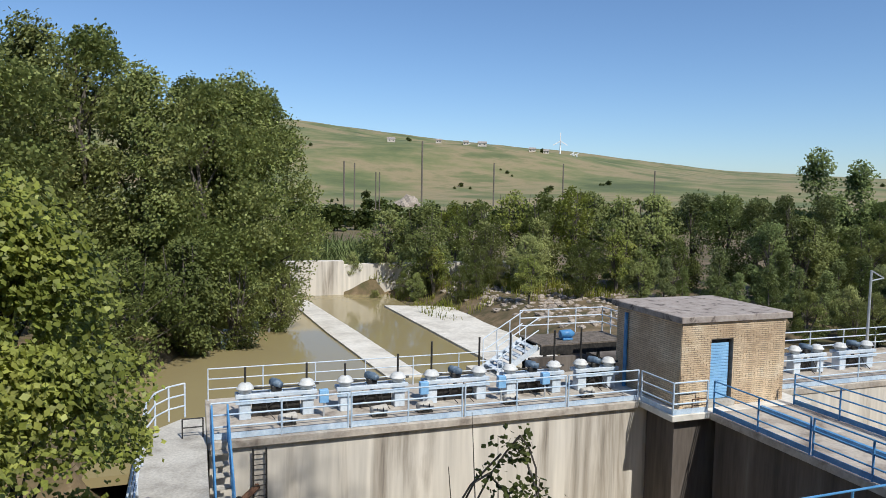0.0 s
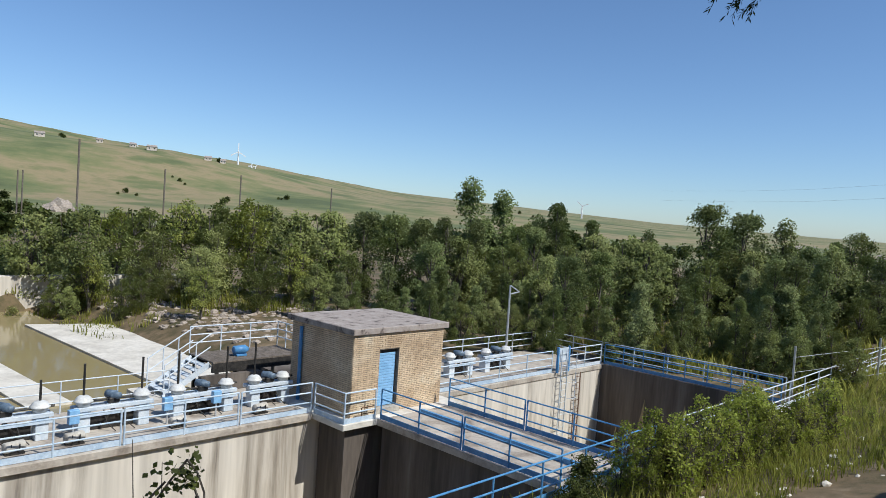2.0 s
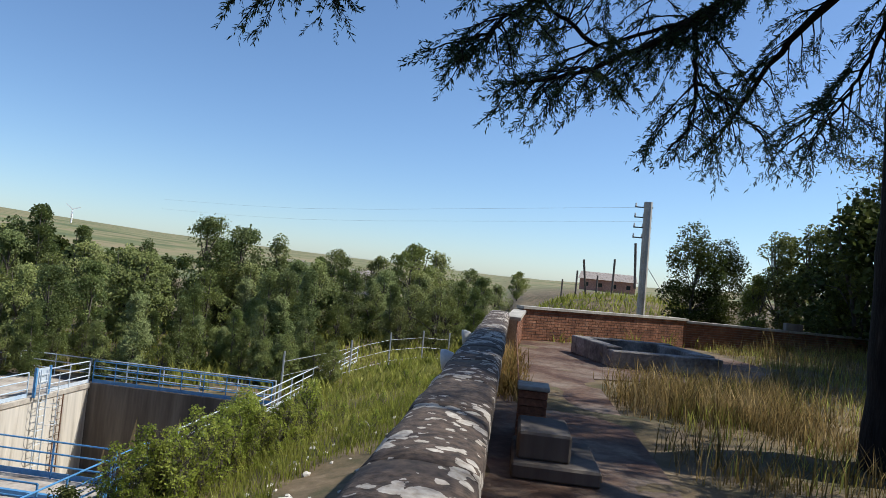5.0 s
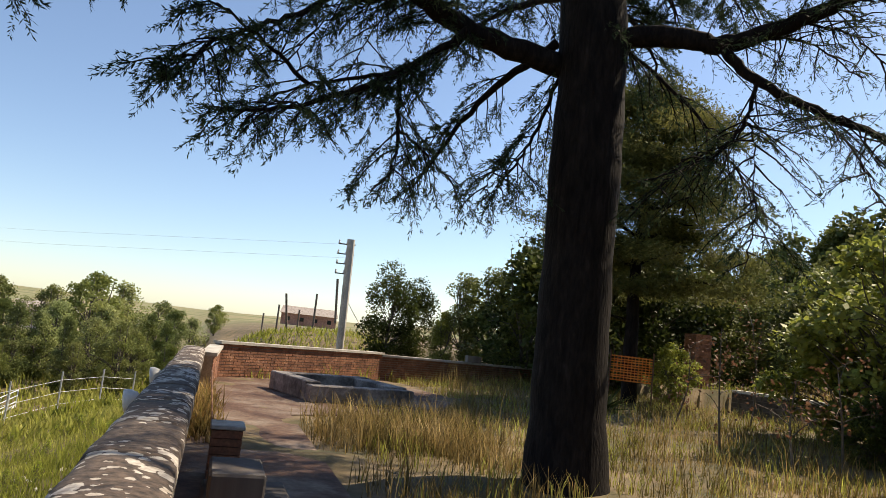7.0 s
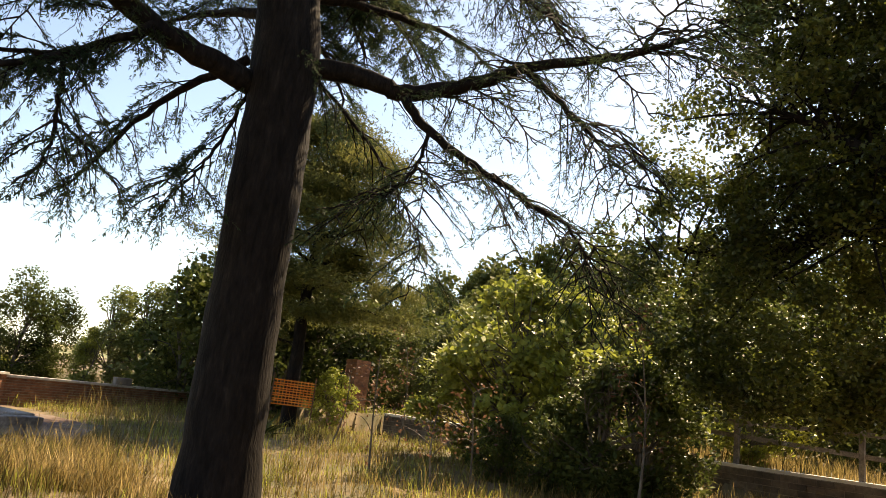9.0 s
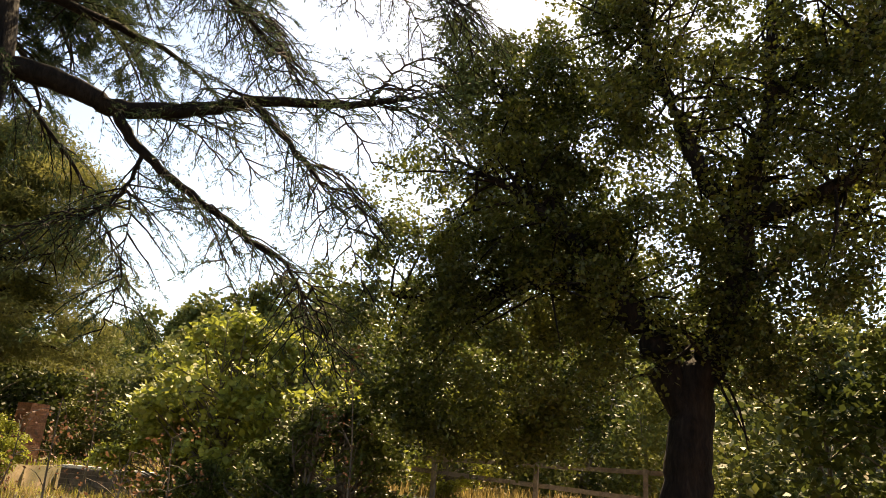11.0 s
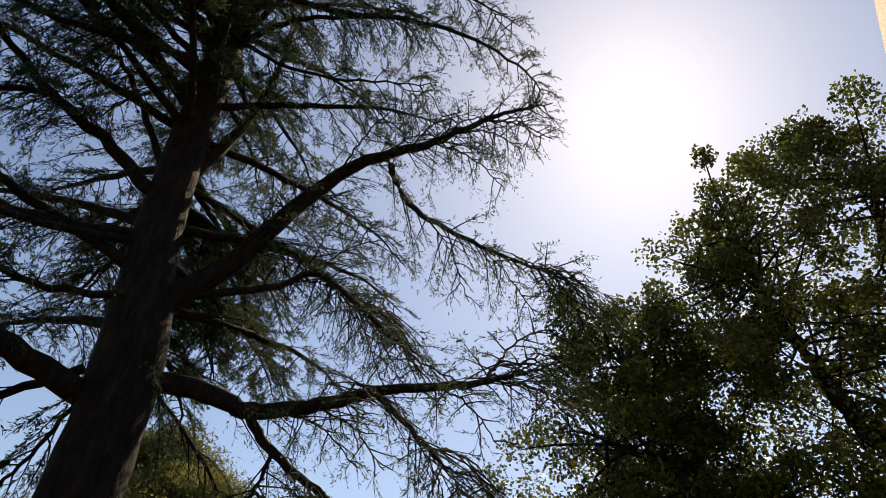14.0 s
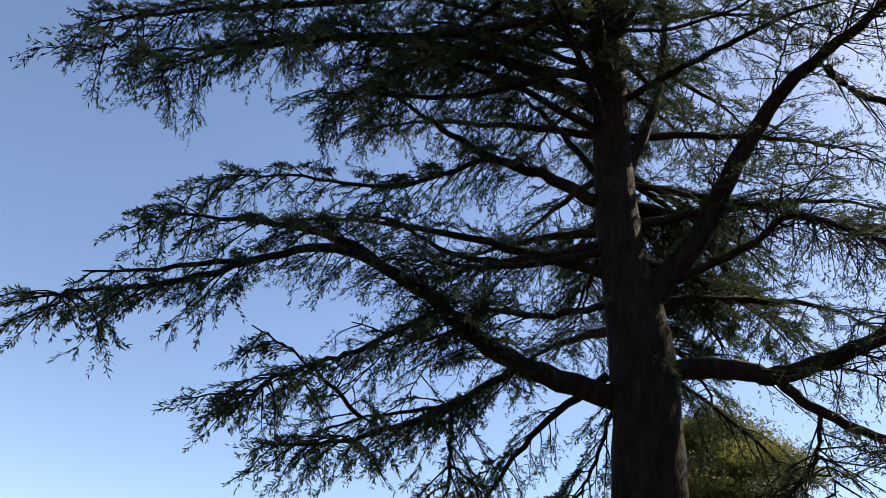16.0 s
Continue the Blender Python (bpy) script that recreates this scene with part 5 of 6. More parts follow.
# ---- the oak ----
def oak():
    rng = np.random.default_rng(41)
    ob = thing("oak_tree", (0, 0, 0), "broad dark evergreen oak with a leaning forked trunk", "tree")
    limbs = [
        ([(0.85, -11.5, -0.3), (0.87, -11.5, 1.5), (0.85, -11.5, 2.4), (0.75, -11.5, 3.3), (0.35, -11.5, 4.0), (0.05, -11.5, 5.3), (-0.06, -11.5, 6.2), (-0.25, -11.5, 6.9), (-0.54, -11.5, 8.05), (-0.7, -11.5, 10.0), (-0.9, -11.6, 11.4)], 0.4),
        ([(0.85, -11.5, 2.9), (1.47, -11.4, 4.13), (2.13, -11.3, 4.95), (2.78, -11.2, 5.76), (3.48, -11.1, 6.44), (4.56, -11.0, 7.1)], 0.3),
        ([(1.63, -11.4, 4.28), (2.32, -11.3, 4.9), (3.4, -11.5, 4.9), (4.8, -11.7, 4.7), (6.2, -11.6, 4.9)], 0.16),
        ([(0.02, -11.5, 5.7), (0.55, -11.4, 6.66), (0.93, -11.3, 7.79), (1.26, -11.2, 8.8), (1.41, -11.1, 9.86), (1.6, -11.2, 10.6)], 0.17),
        ([(-0.1, -11.5, 5.95), (-1.03, -11.3, 6.13), (-1.84, -11.2, 6.54), (-2.39, -11.1, 6.87), (-3.8, -11, 7.4)], 0.16),
        ([(-0.5, -11.5, 8.0), (-1.25, -11.4, 8.52), (-2.14, -11.3, 8.96), (-3.0, -11.2, 9.6)], 0.13),
        ([(2.7, -11.2, 5.7), (3.2, -11.6, 7.0), (3.9, -11.8, 8.4), (4.4, -11.8, 9.4)], 0.12),
        ([(0.2, -11.5, 4.6), (-0.8, -12.4, 5.6), (-1.8, -13.2, 6.4), (-2.4, -13.6, 7.6)], 0.12),
        ([(0.6, -11.5, 3.6), (1.6, -12.6, 4.6), (2.8, -13.4, 5.4), (3.8, -13.8, 6.4)], 0.13),
    ]
    tubes, ends = [], []
    for points, r in limbs:
        path = bend(points, 5 * len(points), rng, 0.03)
        part_mesh("branch" if r < 0.39 else "trunk", tubes_mesh("branch", [(path, np.linspace(r, 0.04, len(path)), 12)]), bark_shaded, ob)
        for i in range(18 if r > 0.39 else 8, len(path)):
            for _ in range(3):
                d = unit(rng.normal(size=3) + (0, 0, 0.2))
                e = path[i] + d * (1, 0.7, 1) * rng.uniform(0.7, 2.0)
                tubes.append((bend([path[i], (path[i] + e) / 2 + rng.normal(size=3) * 0.15, e], 5), np.linspace(0.035, 0.008, 5), 5))
                ends.append(e)
    tagged(part_mesh("twig_growth", tubes_mesh("twig_growth", tubes), bark_shaded, ob), kind="stuff")
    shell = oval(3.2, 13.1, 4.9, 0.85, 0.5)(rng, 190) * (1, 0.62, 1) + (0.2, -11.8, 0)
    side = oval(2.0, 10.0, 3.7, 0.8, 0.4)(rng, 160) * (1, 0.62, 1) + (4.2, -11.7, 0)
    low = oval(1.9, 6.6, 3.3, 0.7, 0.3)(rng, 110) * (1, 0.6, 1) + (4.4, -11.9, 0)
    tips = np.array([(-1.2, -11.4, 13.2), (-0.4, -11.6, 12.9), (1.2, -11.5, 12.6), (-0.9, -11.4, 13.4), (0.6, -11.6, 12.9), (-1.6, -11.5, 12.6), (1.9, -11.6, 12.2), (0.1, -11.5, 12.4), (-2.0, -11.5, 11.8)])
    mid = rng.uniform((1.0, -12.6, 5.0), (4.6, -10.8, 9.0), (70, 3))
    skirt = rng.uniform((2.6, -13.2, 2.1), (6.6, -11.2, 4.4), (36, 3))
    c = np.concatenate([np.array(ends), shell, side, low, tips, mid, skirt])
    c = c[(c[:, 2] > 2.0) & ((c[:, 2] > 3.3) | (c[:, 0] > 2.6) | (c[:, 0] < -1.2))]
    c = c[rng.uniform(size=len(c)) < 0.8]
    pts = lobed(rng, c, 0.43, 205000, 0.6)
    part_mesh("crown", quads_mesh("crown", leaf_quads(rng, pts, 0.084, 0.62)), leaf_oak, ob)


oak()


# ---- weeds and grass ----
def inside(points, x, y):
    """Which places lie within a plan outline."""
    hit = np.zeros(len(x), bool)
    for (ax, ay), (bx, by) in zip(points, points[1:] + points[:1]):
        hit ^= ((ay > y) != (by > y)) & (x < (bx - ax) * (y - ay) / (by - ay + 1e-12) + ax)
    return hit


def grass(name, n, area, tall, mat, label, seed, keep=None, clump=0.5, wide=0.02):
    """Bent blades in clumps over a stretch of ground."""
    rng = np.random.default_rng(seed)
    x0, y0, x1, y1 = area
    m = max(8, n // 28)
    cx, cy = rng.uniform(x0, x1, m), rng.uniform(y0, y1, m)
    k = rng.integers(0, m, n)
    x, y = cx[k] + rng.normal(size=n) * clump * 0.5, cy[k] + rng.normal(size=n) * clump * 0.5
    ok = np.ones(n, bool) if keep is None else keep(x, y)
    x, y, k = x[ok], y[ok], k[ok]
    z = ground_height(x, y)
    h = tall * rng.uniform(0.35, 1.15, len(x)) * rng.uniform(0.5, 1.3, m)[k]
    a = rng.uniform(0, 2 * np.pi, len(x))
    d = np.stack([np.cos(a), np.sin(a), np.zeros(len(x))], 1)
    side = np.stack([-np.sin(a), np.cos(a), np.zeros(len(x))], 1) * wide * rng.uniform(0.6, 1.4, (len(x), 1))
    base = np.stack([x, y, z - 0.03], 1)
    up = np.array([0, 0, 1.0])
    mid = base + up * h[:, None] * 0.6 + d * h[:, None] * 0.12
    tip = base + up * h[:, None] + d * h[:, None] * 0.42
    q = np.concatenate([np.stack([base - side, base + side, mid + side * 0.8, mid - side * 0.8], 1), np.stack([mid - side * 0.8, mid + side * 0.8, tip + side * 0.15, tip - side * 0.15], 1)])
    tagged(part_mesh(name, quads_mesh(name, q), mat), label, "grass", kind="stuff")


FLOOR = [(-9, -1.45), (13.0, -1.55), (14.6, -4.6), (18, -6.8), (24.0, -5.9), (19.6, -0.3), (19.6, 0.12), (-9, 0.12)]


def off_floor(x, y):
    return (y < -1.2) & ~inside(FLOOR, x, y) & (np.hypot(x - 8.2, y + 4.5) > 0.6) & (np.hypot(x, y) > 2.2)


grass("dry_grass", 20000, (6.5, -13.5, 25.5, -1.8), 0.34, grass_dry, "tall dry golden grass on the terrace garden", 1, off_floor, 0.45, 0.006)
grass("dry_grass_patch", 4200, (9.6, -4.4, 12.4, -1.9), 0.5, grass_dry, "clump of tall dry seed grass beside the paving", 2, off_floor, 0.5, 0.006)
grass("tall_stalks", 1500, (7.5, -13.5, 24, -2.0), 0.75, grass_dry, "scattered tall dry stalks in the garden", 13, off_floor, 1.2, 0.005)
grass("garden_weeds", 15000, (7, -16, 25, -2.2), 0.3, grass_green, "low green weeds among the dry grass", 3, off_floor, 0.5, 0.006)
grass("oak_grass", 9000, (-1, -15.5, 8, -5.5), 0.32, grass_dry, "short dry grass under the oak", 12, off_floor, 0.5, 0.006)
grass("grass_behind_wall", 12000, (-4, -26, 18, -16.5), 0.5, grass_dry, "pale dry grass behind the low wall", 4, None, 0.6, 0.01)
grass("bank_grass", 30000, (7, 0.9, 46, 10.0), 0.55, grass_green, "long green grass on the sloping bank", 5, lambda x, y: ~((np.hypot((x - 17.5) / 3.2, (y - 4.2) / 1.3) < 1)), 0.9, 0.013)
grass("far_bank_grass", 12000, (30, -1, 85, 30), 0.9, grass_green, "rough green grass along the valley edge", 6, lambda x, y: (x > 34) & (y > 1.0), 1.6, 0.06)
grass("reeds_river", 6000, (3.0, 46, 7.2, 56), 1.6, reed_green, "grey-green reeds at the foot of the bank wall", 7, lambda x, y: x < 4.2 + (y - 46) * 0.3, 0.7, 0.035)
grass("reeds_meadow", 9000, (4, 58, 26, 80), 2.0, reed_green, "tall reeds on the flat beyond the river wall", 8, None, 1.8, 0.07)
grass("bank_tufts", 3500, (13.5, 42, 30, 55), 0.7, grass_green, "green tufts along the stony river edge", 9, None, 0.7, 0.03)
grass("wall_foot_weeds", 1500, (19.2, -6.2, 24.2, -0.4), 0.45, grass_green, "weeds growing at the foot of the brick wall", 10, lambda x, y: abs((y + 0.2) - (x - 19.65) * (-5.4 / 4.25) + 0.35) < 0.35, 0.3, 0.012)
grass("parapet_weeds", 900, (9.5, -0.15, 15.2, 0.02), 0.4, grass_dry, "dry weeds along the inside of the parapet", 11, None, 0.2, 0.01)

SAPLING = "young leafy poplar shoots on the weedy bank"
shoots = broadleaf("sapling", 41, 2.2, 0.62, 0.012, 34, 800, 0.075, leaf_shoot, SAPLING, bare=0.02, lobe=0.17, top=0.7, stems=8, category="sapling", limbs=5, sides=3, spread=1.0)
shoots_b = broadleaf("sapling", 42, 2.4, 0.75, 0.012, 38, 950, 0.075, leaf_shoot, SAPLING, bare=0.02, lobe=0.19, top=0.65, stems=8, category="sapling", limbs=5, sides=3, spread=1.0)
for k in range(70):
    x = rng.uniform(16.5, 25.5)
    y = 9.6 - rng.uniform(0, 1) * (1.6 + 0.16 * (x - 15))
    put((shoots, shoots_b)[rng.integers(2)], x, y, rng.uniform(0.55, 1.0), rng.uniform(0, 360))
for k in range(34):
    x, y = rng.uniform(19, 40), rng.uniform(2.4, 9.6)
    put((shoots, shoots_b)[rng.integers(2)], x, y, rng.uniform(0.22, 0.45), rng.uniform(0, 360))
foot_shrub = broadleaf("shrub", 44, 2.0, 1.05, 0.03, 34, 3600, 0.085, leaf_dark, "low dark green shrub by the blue railing", bare=0.0, lobe=0.3, top=0.7, stems=5, category="shrub", limbs=6, sides=3)
for x, y, q in ((14.4, 9.3, 0.6), (15.3, 9.6, 0.72), (13.4, 9.0, 0.55)):
    put(foot_shrub, x, y, q, rng.uniform(0, 360))
# backlit look put into the leaf colour by using the dark leaves
twiggy = broadleaf("sapling", 43, 6.0, 0.85, 0.03, 60, 1500, 0.06, leaf_dark, "thin sapling rising from the bank, leaves darkened as if backlit", bare=0.45, lobe=0.14, top=0.9, stems=4, category="sapling", limbs=6, sides=3)
put(twiggy, *polar(26.0, 6.4), 0.98, 0, -6.4)
put(twiggy, *polar(22.6, 6.2), 0.9, 130, -6.7)
put(twiggy, *polar(30.0, 6.6), 0.86, 250, -6.6)


# ---- brickwork of the hut and the terrace wall ----
def brickwork(parent, a, b, z0, z1, mat, singles=0, proud=0.012, length=0.255, course=0.07, holes=()):
    """Courses of brick set proud of a wall face from a to b (the face to the right of the way looks out); the first ones are pieces of their own."""
    a, b = Vector((*a, 0)), Vector((*b, 0))
    d = b - a
    n, rows = round(d.length / length), round((z1 - z0) / course)
    w, h = d.length / n, (z1 - z0) / rows
    m = Matrix.Translation(a) @ Matrix.Rotation(math.atan2(d.y, d.x), 4, "Z")
    rnd = random.Random(8)
    cells = []
    for row in range(rows):
        for k in range(n + row % 2):
            x0, x1 = max(0.0, (k - 0.5 * (row % 2)) * w), min(d.length, (k + 1 - 0.5 * (row % 2)) * w)
            if any(x1 > p and x0 < q and z0 + row * h < t for p, q, t in holes):
                x0, x1 = (x0, min(x1, holes[0][0])) if x0 < holes[0][0] else (max(x0, holes[0][1]), x1)
                if x1 - x0 < 0.04 or (x0 >= holes[0][0] and x1 <= holes[0][1]):
                    continue
            e = rnd.uniform(-0.003, 0.004)
            cells.append((x0 + 0.007, -proud - e, z0 + row * h + 0.008, x1 - 0.007, 0.02, z0 + (row + 1) * h - 0.008))
    full = blocks_mesh("brick", [(0.007, -proud, 0.008, w - 0.007, 0.02, h - 0.008)])
    rest = []
    for c in cells:
        if singles and abs(c[3] - c[0] - w + 0.014) < 0.004:
            o = part_mesh("brick", full, mat, parent)
            o.matrix_basis = m @ Matrix.Translation((c[0] - 0.007, c[1] + proud, c[2] - 0.008))
            singles -= 1
        else:
            rest.append(c)
    tagged(part_mesh("brickwork", blocks_mesh("brickwork", rest, m), mat, parent), kind="stuff")


# ---- stairs and raised bridge behind the gates ----
def make_bridge():
    ob = thing("raised_platform", (0, 0, 0), "raised steel platform with side stairs and pale blue rails", "platform")
    z = -4.3
    x0, x1, y0, y1 = 12.9, 16.9, 24.6, 26.6
    for k in range(13):
        part("plank", boxes((x0, y0 + (y1 - y0) * k / 13 + 0.008, z - 0.06, x1, y0 + (y1 - y0) * (k + 1) / 13 - 0.008, z)), timber, ob)
    for y in (y0 + 0.08, y1 - 0.08):
        part("beam", boxes((x0, y - 0.06, z - 0.42, x1, y + 0.06, z - 0.065)), dark_steel, ob)
    for x in (x0 + 0.2, (x0 + x1) / 2, x1 - 0.2):
        for y in (y0 + 0.08, y1 - 0.08):
            part("leg", boxes((x - 0.06, y - 0.05, -8.5, x + 0.06, y + 0.05, z - 0.425)), dark_steel, ob)
    for k in range(6):
        part("step", boxes((x0 - 0.28 * (k + 1), y0 + 0.3, z - 0.17 * (k + 1) - 0.04, x0 - 0.28 * k + 0.02, y1 - 0.3, z - 0.17 * (k + 1))), white_blue, ob)
    for y in (y0 + 0.26, y1 - 0.26):
        part("stringer", flat_bar(bmesh.new(), (x0, y, z - 0.12), (x0 - 1.75, y, z - 1.18), 0.03, 0.22), white_blue, ob)
        for up in (0.55, 1.05):
            part("handrail", bars(0.026, ((x0, y, z + up), (x0 - 1.75, y, z - 1.05 + up))), white_blue, ob)
        for k in (0.33, 0.66, 1.0):
            part("post", bars(0.026, ((x0 - 1.75 * k, y, z - 1.1 * k), (x0 - 1.75 * k, y, z - 1.05 * k + 1.05))), white_blue, ob)
    for a, b in (((x0, y1), (x1, y1)), ((x1, y1), (x1, y0))):
        n = 3
        for k in range(n + 1):
            x, y = a[0] + (b[0] - a[0]) * k / n, a[1] + (b[1] - a[1]) * k / n
            part("post", bars(0.026, ((x, y, z), (x, y, z + 1.05))), white_blue, ob)
        for up in (0.4, 0.72, 1.05):
            part("rail", bars(0.026, ((*a, z + up), (*b, z + up))), white_blue, ob)
    return ob


make_bridge()
motor = thing("pump_motor", (14.4, 25.3, -4.298), "bright blue electric motor on the platform", "motor")
part("body", lathe([(0.1, -0.3), (0.17, -0.28), (0.18, 0.2), (0.13, 0.26), (0.08, 0.34)], 14), blue_paint, motor, smooth=True).matrix_basis = pose(0, 0, 0.24, 0, 90, 0)
part("foot", boxes((-0.22, -0.16, 0, 0.22, 0.16, 0.08), bevel=0.01), blue_paint, motor)
apron_block = setting("wall_bridge_abutment", prism([(10.6, 24.3), (12.2, 24.3), (12.2, 26.8), (10.6, 26.8)], -9, -5.5), light_concrete, "pale concrete abutment below the stairs", "wall")
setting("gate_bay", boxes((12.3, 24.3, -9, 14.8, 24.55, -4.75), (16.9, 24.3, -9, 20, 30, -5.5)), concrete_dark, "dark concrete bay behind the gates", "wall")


# ---- ladders, steps and ironwork on the walls ----
def ladder(name, x, y, z0, z1, label, mat, w=0.42, cage=False):
    ob = thing(name, (x, y, z0), label, "ladder")
    h = z1 - z0
    for sx in (-w / 2, w / 2):
        part("side_rail", bars(0.028, ((sx, 0, 0), (sx, 0, h))), mat, ob)
    for k in range(int(h / 0.3)):
        part("rung", bars(0.014, ((-w / 2, 0, 0.2 + 0.3 * k), (w / 2, 0, 0.2 + 0.3 * k)), sides=6), mat, ob)
    for z in (0.4, h * 0.5, h - 1.4):
        part("bracket", bars(0.015, ((-w / 2, 0, z), (-w / 2, 0.2, z)), ((w / 2, 0, z), (w / 2, 0.2, z)), sides=6), mat, ob)
    if cage:
        for z in np.arange(2.2, h, 0.75):
            ring = [(w * 0.75 * math.cos(a), -0.32 + 0.36 * math.sin(a), z) for a in np.linspace(0.15 * math.pi, -1.15 * math.pi, 9)]
            part("hoop", bars(0.012, *zip(ring, ring[1:]), sides=5), mat, ob)
        for a in (-0.1, -0.5, -0.9):
            p = (w * 0.75 * math.cos(a * math.pi), -0.32 + 0.36 * math.sin(a * math.pi))
            part("cage_bar", bars(0.012, ((*p, 2.2), (*p, h - 0.1)), sides=5), mat, ob)
    return ob


ladder("wall_ladder", 28.55, 19.52, -9.4, -4.2, "white caged steel ladder on the basin wall", white_blue, 0.5, True)
ladder("wall_ladder", 29.9, 19.6, -9.2, -5.5, "thin rusty ladder irons on the basin wall", rusty, 0.4)
gate_frame = thing("ladder_gate", (28.55, 19.62, DECK), "bright blue framed gate at the ladder head", "gate")
part("post", boxes((-0.5, -0.05, 0, -0.4, 0.05, 1.25)), blue_paint, gate_frame)
part("post", boxes((0.4, -0.05, 0, 0.5, 0.05, 1.25)), blue_paint, gate_frame)
part("panel", boxes((-0.39, -0.02, 0.5, 0.39, 0.02, 1.2)), white_blue, gate_frame)
old_ladder = ladder("sluice_frame", 1.7, 19.95, -9.0, -5.62, "black steel guide frame fixed to the wall", dark_steel, 0.36)
valve = thing("valve_pipe", (1.15, 19.6, -6.9), "rusty pipe end with a flange at the wall", "pipe")
part("pipe", bars(0.09, ((0, -0.1, 0), (0.5, 0.5, 0.12)), sides=12), rusty, valve)
part("flange", bars(0.17, ((-0.03, -0.13, -0.01), (0.0, -0.1, 0.0)), sides=14), dark_steel, valve)


def stair_rail():
    ob = thing("stair_railing", (0.42, 19.95, DECK), "blue railing along steep steps down the wall", "railing")
    for dx in (0.0, 0.42):
        for up in (0.35, 0.7, 1.05):
            part("rail", bars(0.026, ((dx, 0, up), (dx * 1.2 + 0.1, -5.5, up - 4.4))), blue_paint, ob)
        for k in range(5):
            part("post", bars(0.028, ((dx + (0.1 + 0.2 * dx) * k / 5, -1.1 * k, -0.88 * k), (dx + (0.1 + 0.2 * dx) * k / 5, -1.1 * k, 1.05 - 0.88 * k))), blue_paint, ob)
    for k in range(20):
        part("step", boxes((-0.02, -0.27 * (k + 1), -0.22 * (k + 1) - 0.04, 0.5, -0.27 * k, -0.22 * (k + 1))), concrete, ob)


stair_rail()
guard = thing("barrier_frame", (0.0, 20.6, DECK - 0.02), "small black steel barrier on the platform", "barrier")
part("bar_frame", bars(0.02, ((-0.35, 0, 0), (-0.35, 0, 0.55)), ((0.2, 0, 0), (0.2, 0, 0.55)), ((-0.35, 0, 0.55), (0.2, 0, 0.55)), ((-0.35, 0, 0.3), (0.2, 0, 0.3))), dark_steel, guard)
# covers and gear on the gate walkway
for x in (2.6, 5.4, 6.9, 9.9, 12.8):
    drum = thing("motor_cover", (x, 20.95, DECK), "weathered drum-shaped drive cover on the walkway", "drive cover", "drive covers")
    part("drum", lathe([(0.13, -0.26), (0.15, -0.24), (0.15, 0.24), (0.13, 0.26)], 12), concrete, drum, smooth=True).matrix_basis = pose(0, 0, 0.2, 0, 90, 15)
    part("strap", bars(0.016, ((-0.1, -0.16, 0.03), (-0.1, -0.16, 0.3)), ((0.1, -0.16, 0.03), (0.1, -0.16, 0.3)), sides=6), dark_steel, drum)
    part("mount", boxes((-0.24, -0.12, 0, 0.24, 0.12, 0.055)), dark_steel, drum)
for x in (3.75, 7.0, 9.75, 11.4):
    cab = thing("control_box", (x, 21.4, DECK), "small faded blue control box on a stand", "control box", "control boxes")
    part("box_body", boxes((-0.14, -0.1, 0.45, 0.14, 0.1, 0.85), bevel=0.01), shutter_blue, cab)
    part("stand", bars(0.03, ((0, 0, 0), (0, 0, 0.45))), galvanised, cab)
# blue frame on the access walkway
kerb_beam = thing("steel_channel", (17.6, 14.5, DECK), "dark blue steel channel lying across the walkway", "channel")
part("web", boxes((-0.06, -3.5, 0.01, 0.06, 3.5, 0.16)), blue_paint, kerb_beam)
bench = thing("hut_bench", (15.5, 18.45, DECK + 0.014), "rusty steel bench frame against the hut", "bench")
part("bench_frame", bars(0.018, ((-0.3, 0, 0), (-0.3, 0, 0.42)), ((0.3, 0, 0), (0.3, 0, 0.42)), ((-0.3, 0, 0.42), (0.3, 0, 0.42)), ((-0.3, 0, 0.2), (0.3, 0, 0.2))), rusty, bench)

# ---- along the parapet ----
for x, y in ((10.6, 0.62), (7.6, 0.62)):
    fl = thing("floodlight", (x, y - 0.19, 0.74), "grey round floodlight on the outside of the parapet", "floodlight", "floodlights")
    part("bowl", lathe([(0.04, 0), (0.08, 0.03), (0.115, 0.1), (0.12, 0.15), (0.1, 0.16)], 14), grey_metal, fl, smooth=True).matrix_basis = pose(0, 0.12, 0, -100, 0, 0)
    part("arm", bars(0.018, ((0, -0.01, 0), (0, 0.12, 0))), galvanised, fl)
stump = thing("brick_pier", (7.7, -0.28, 0.031), "broken stub of brick pier by the parapet", "pier")
for row in range(6):
    for k in range(2):
        part("brick", boxes((-0.18 + 0.18 * k + 0.004, -0.17, 0.08 * row + 0.004, 0.18 * k - 0.004, 0.13, 0.08 * row + 0.076)), brick_red, stump)
part("cap", boxes((-0.2, -0.19, 0.485, 0.2, 0.15, 0.53), bevel=0.01), concrete, stump)
# the block's dark colour stands for the shade of the cedar limbs
footing = thing("concrete_block", (6.5, -0.35, 0.031), "stepped concrete block beside the parapet, darkened for cedar shade", "block")
part("upper", boxes((-0.45, -0.25, 0.13, 0.3, 0.2, 0.36), bevel=0.02), concrete_dark, footing)
part("lower", boxes((-0.6, -0.5, 0, 0.45, 0.24, 0.13), bevel=0.02), concrete_dark, footing)
stick = thing("steel_rod", (8.6, -0.22, 0.031), "thin rusty rod leaning on the parapet", "rod")
part("rod", bars(0.012, ((0, 0, 0), (3.4, 0.12, 0.72)), sides=6), rusty, stick)
cap_post = thing("wall_post", (25.0, -9.4, 0.901), "squat stone cap on the brick wall", "post")
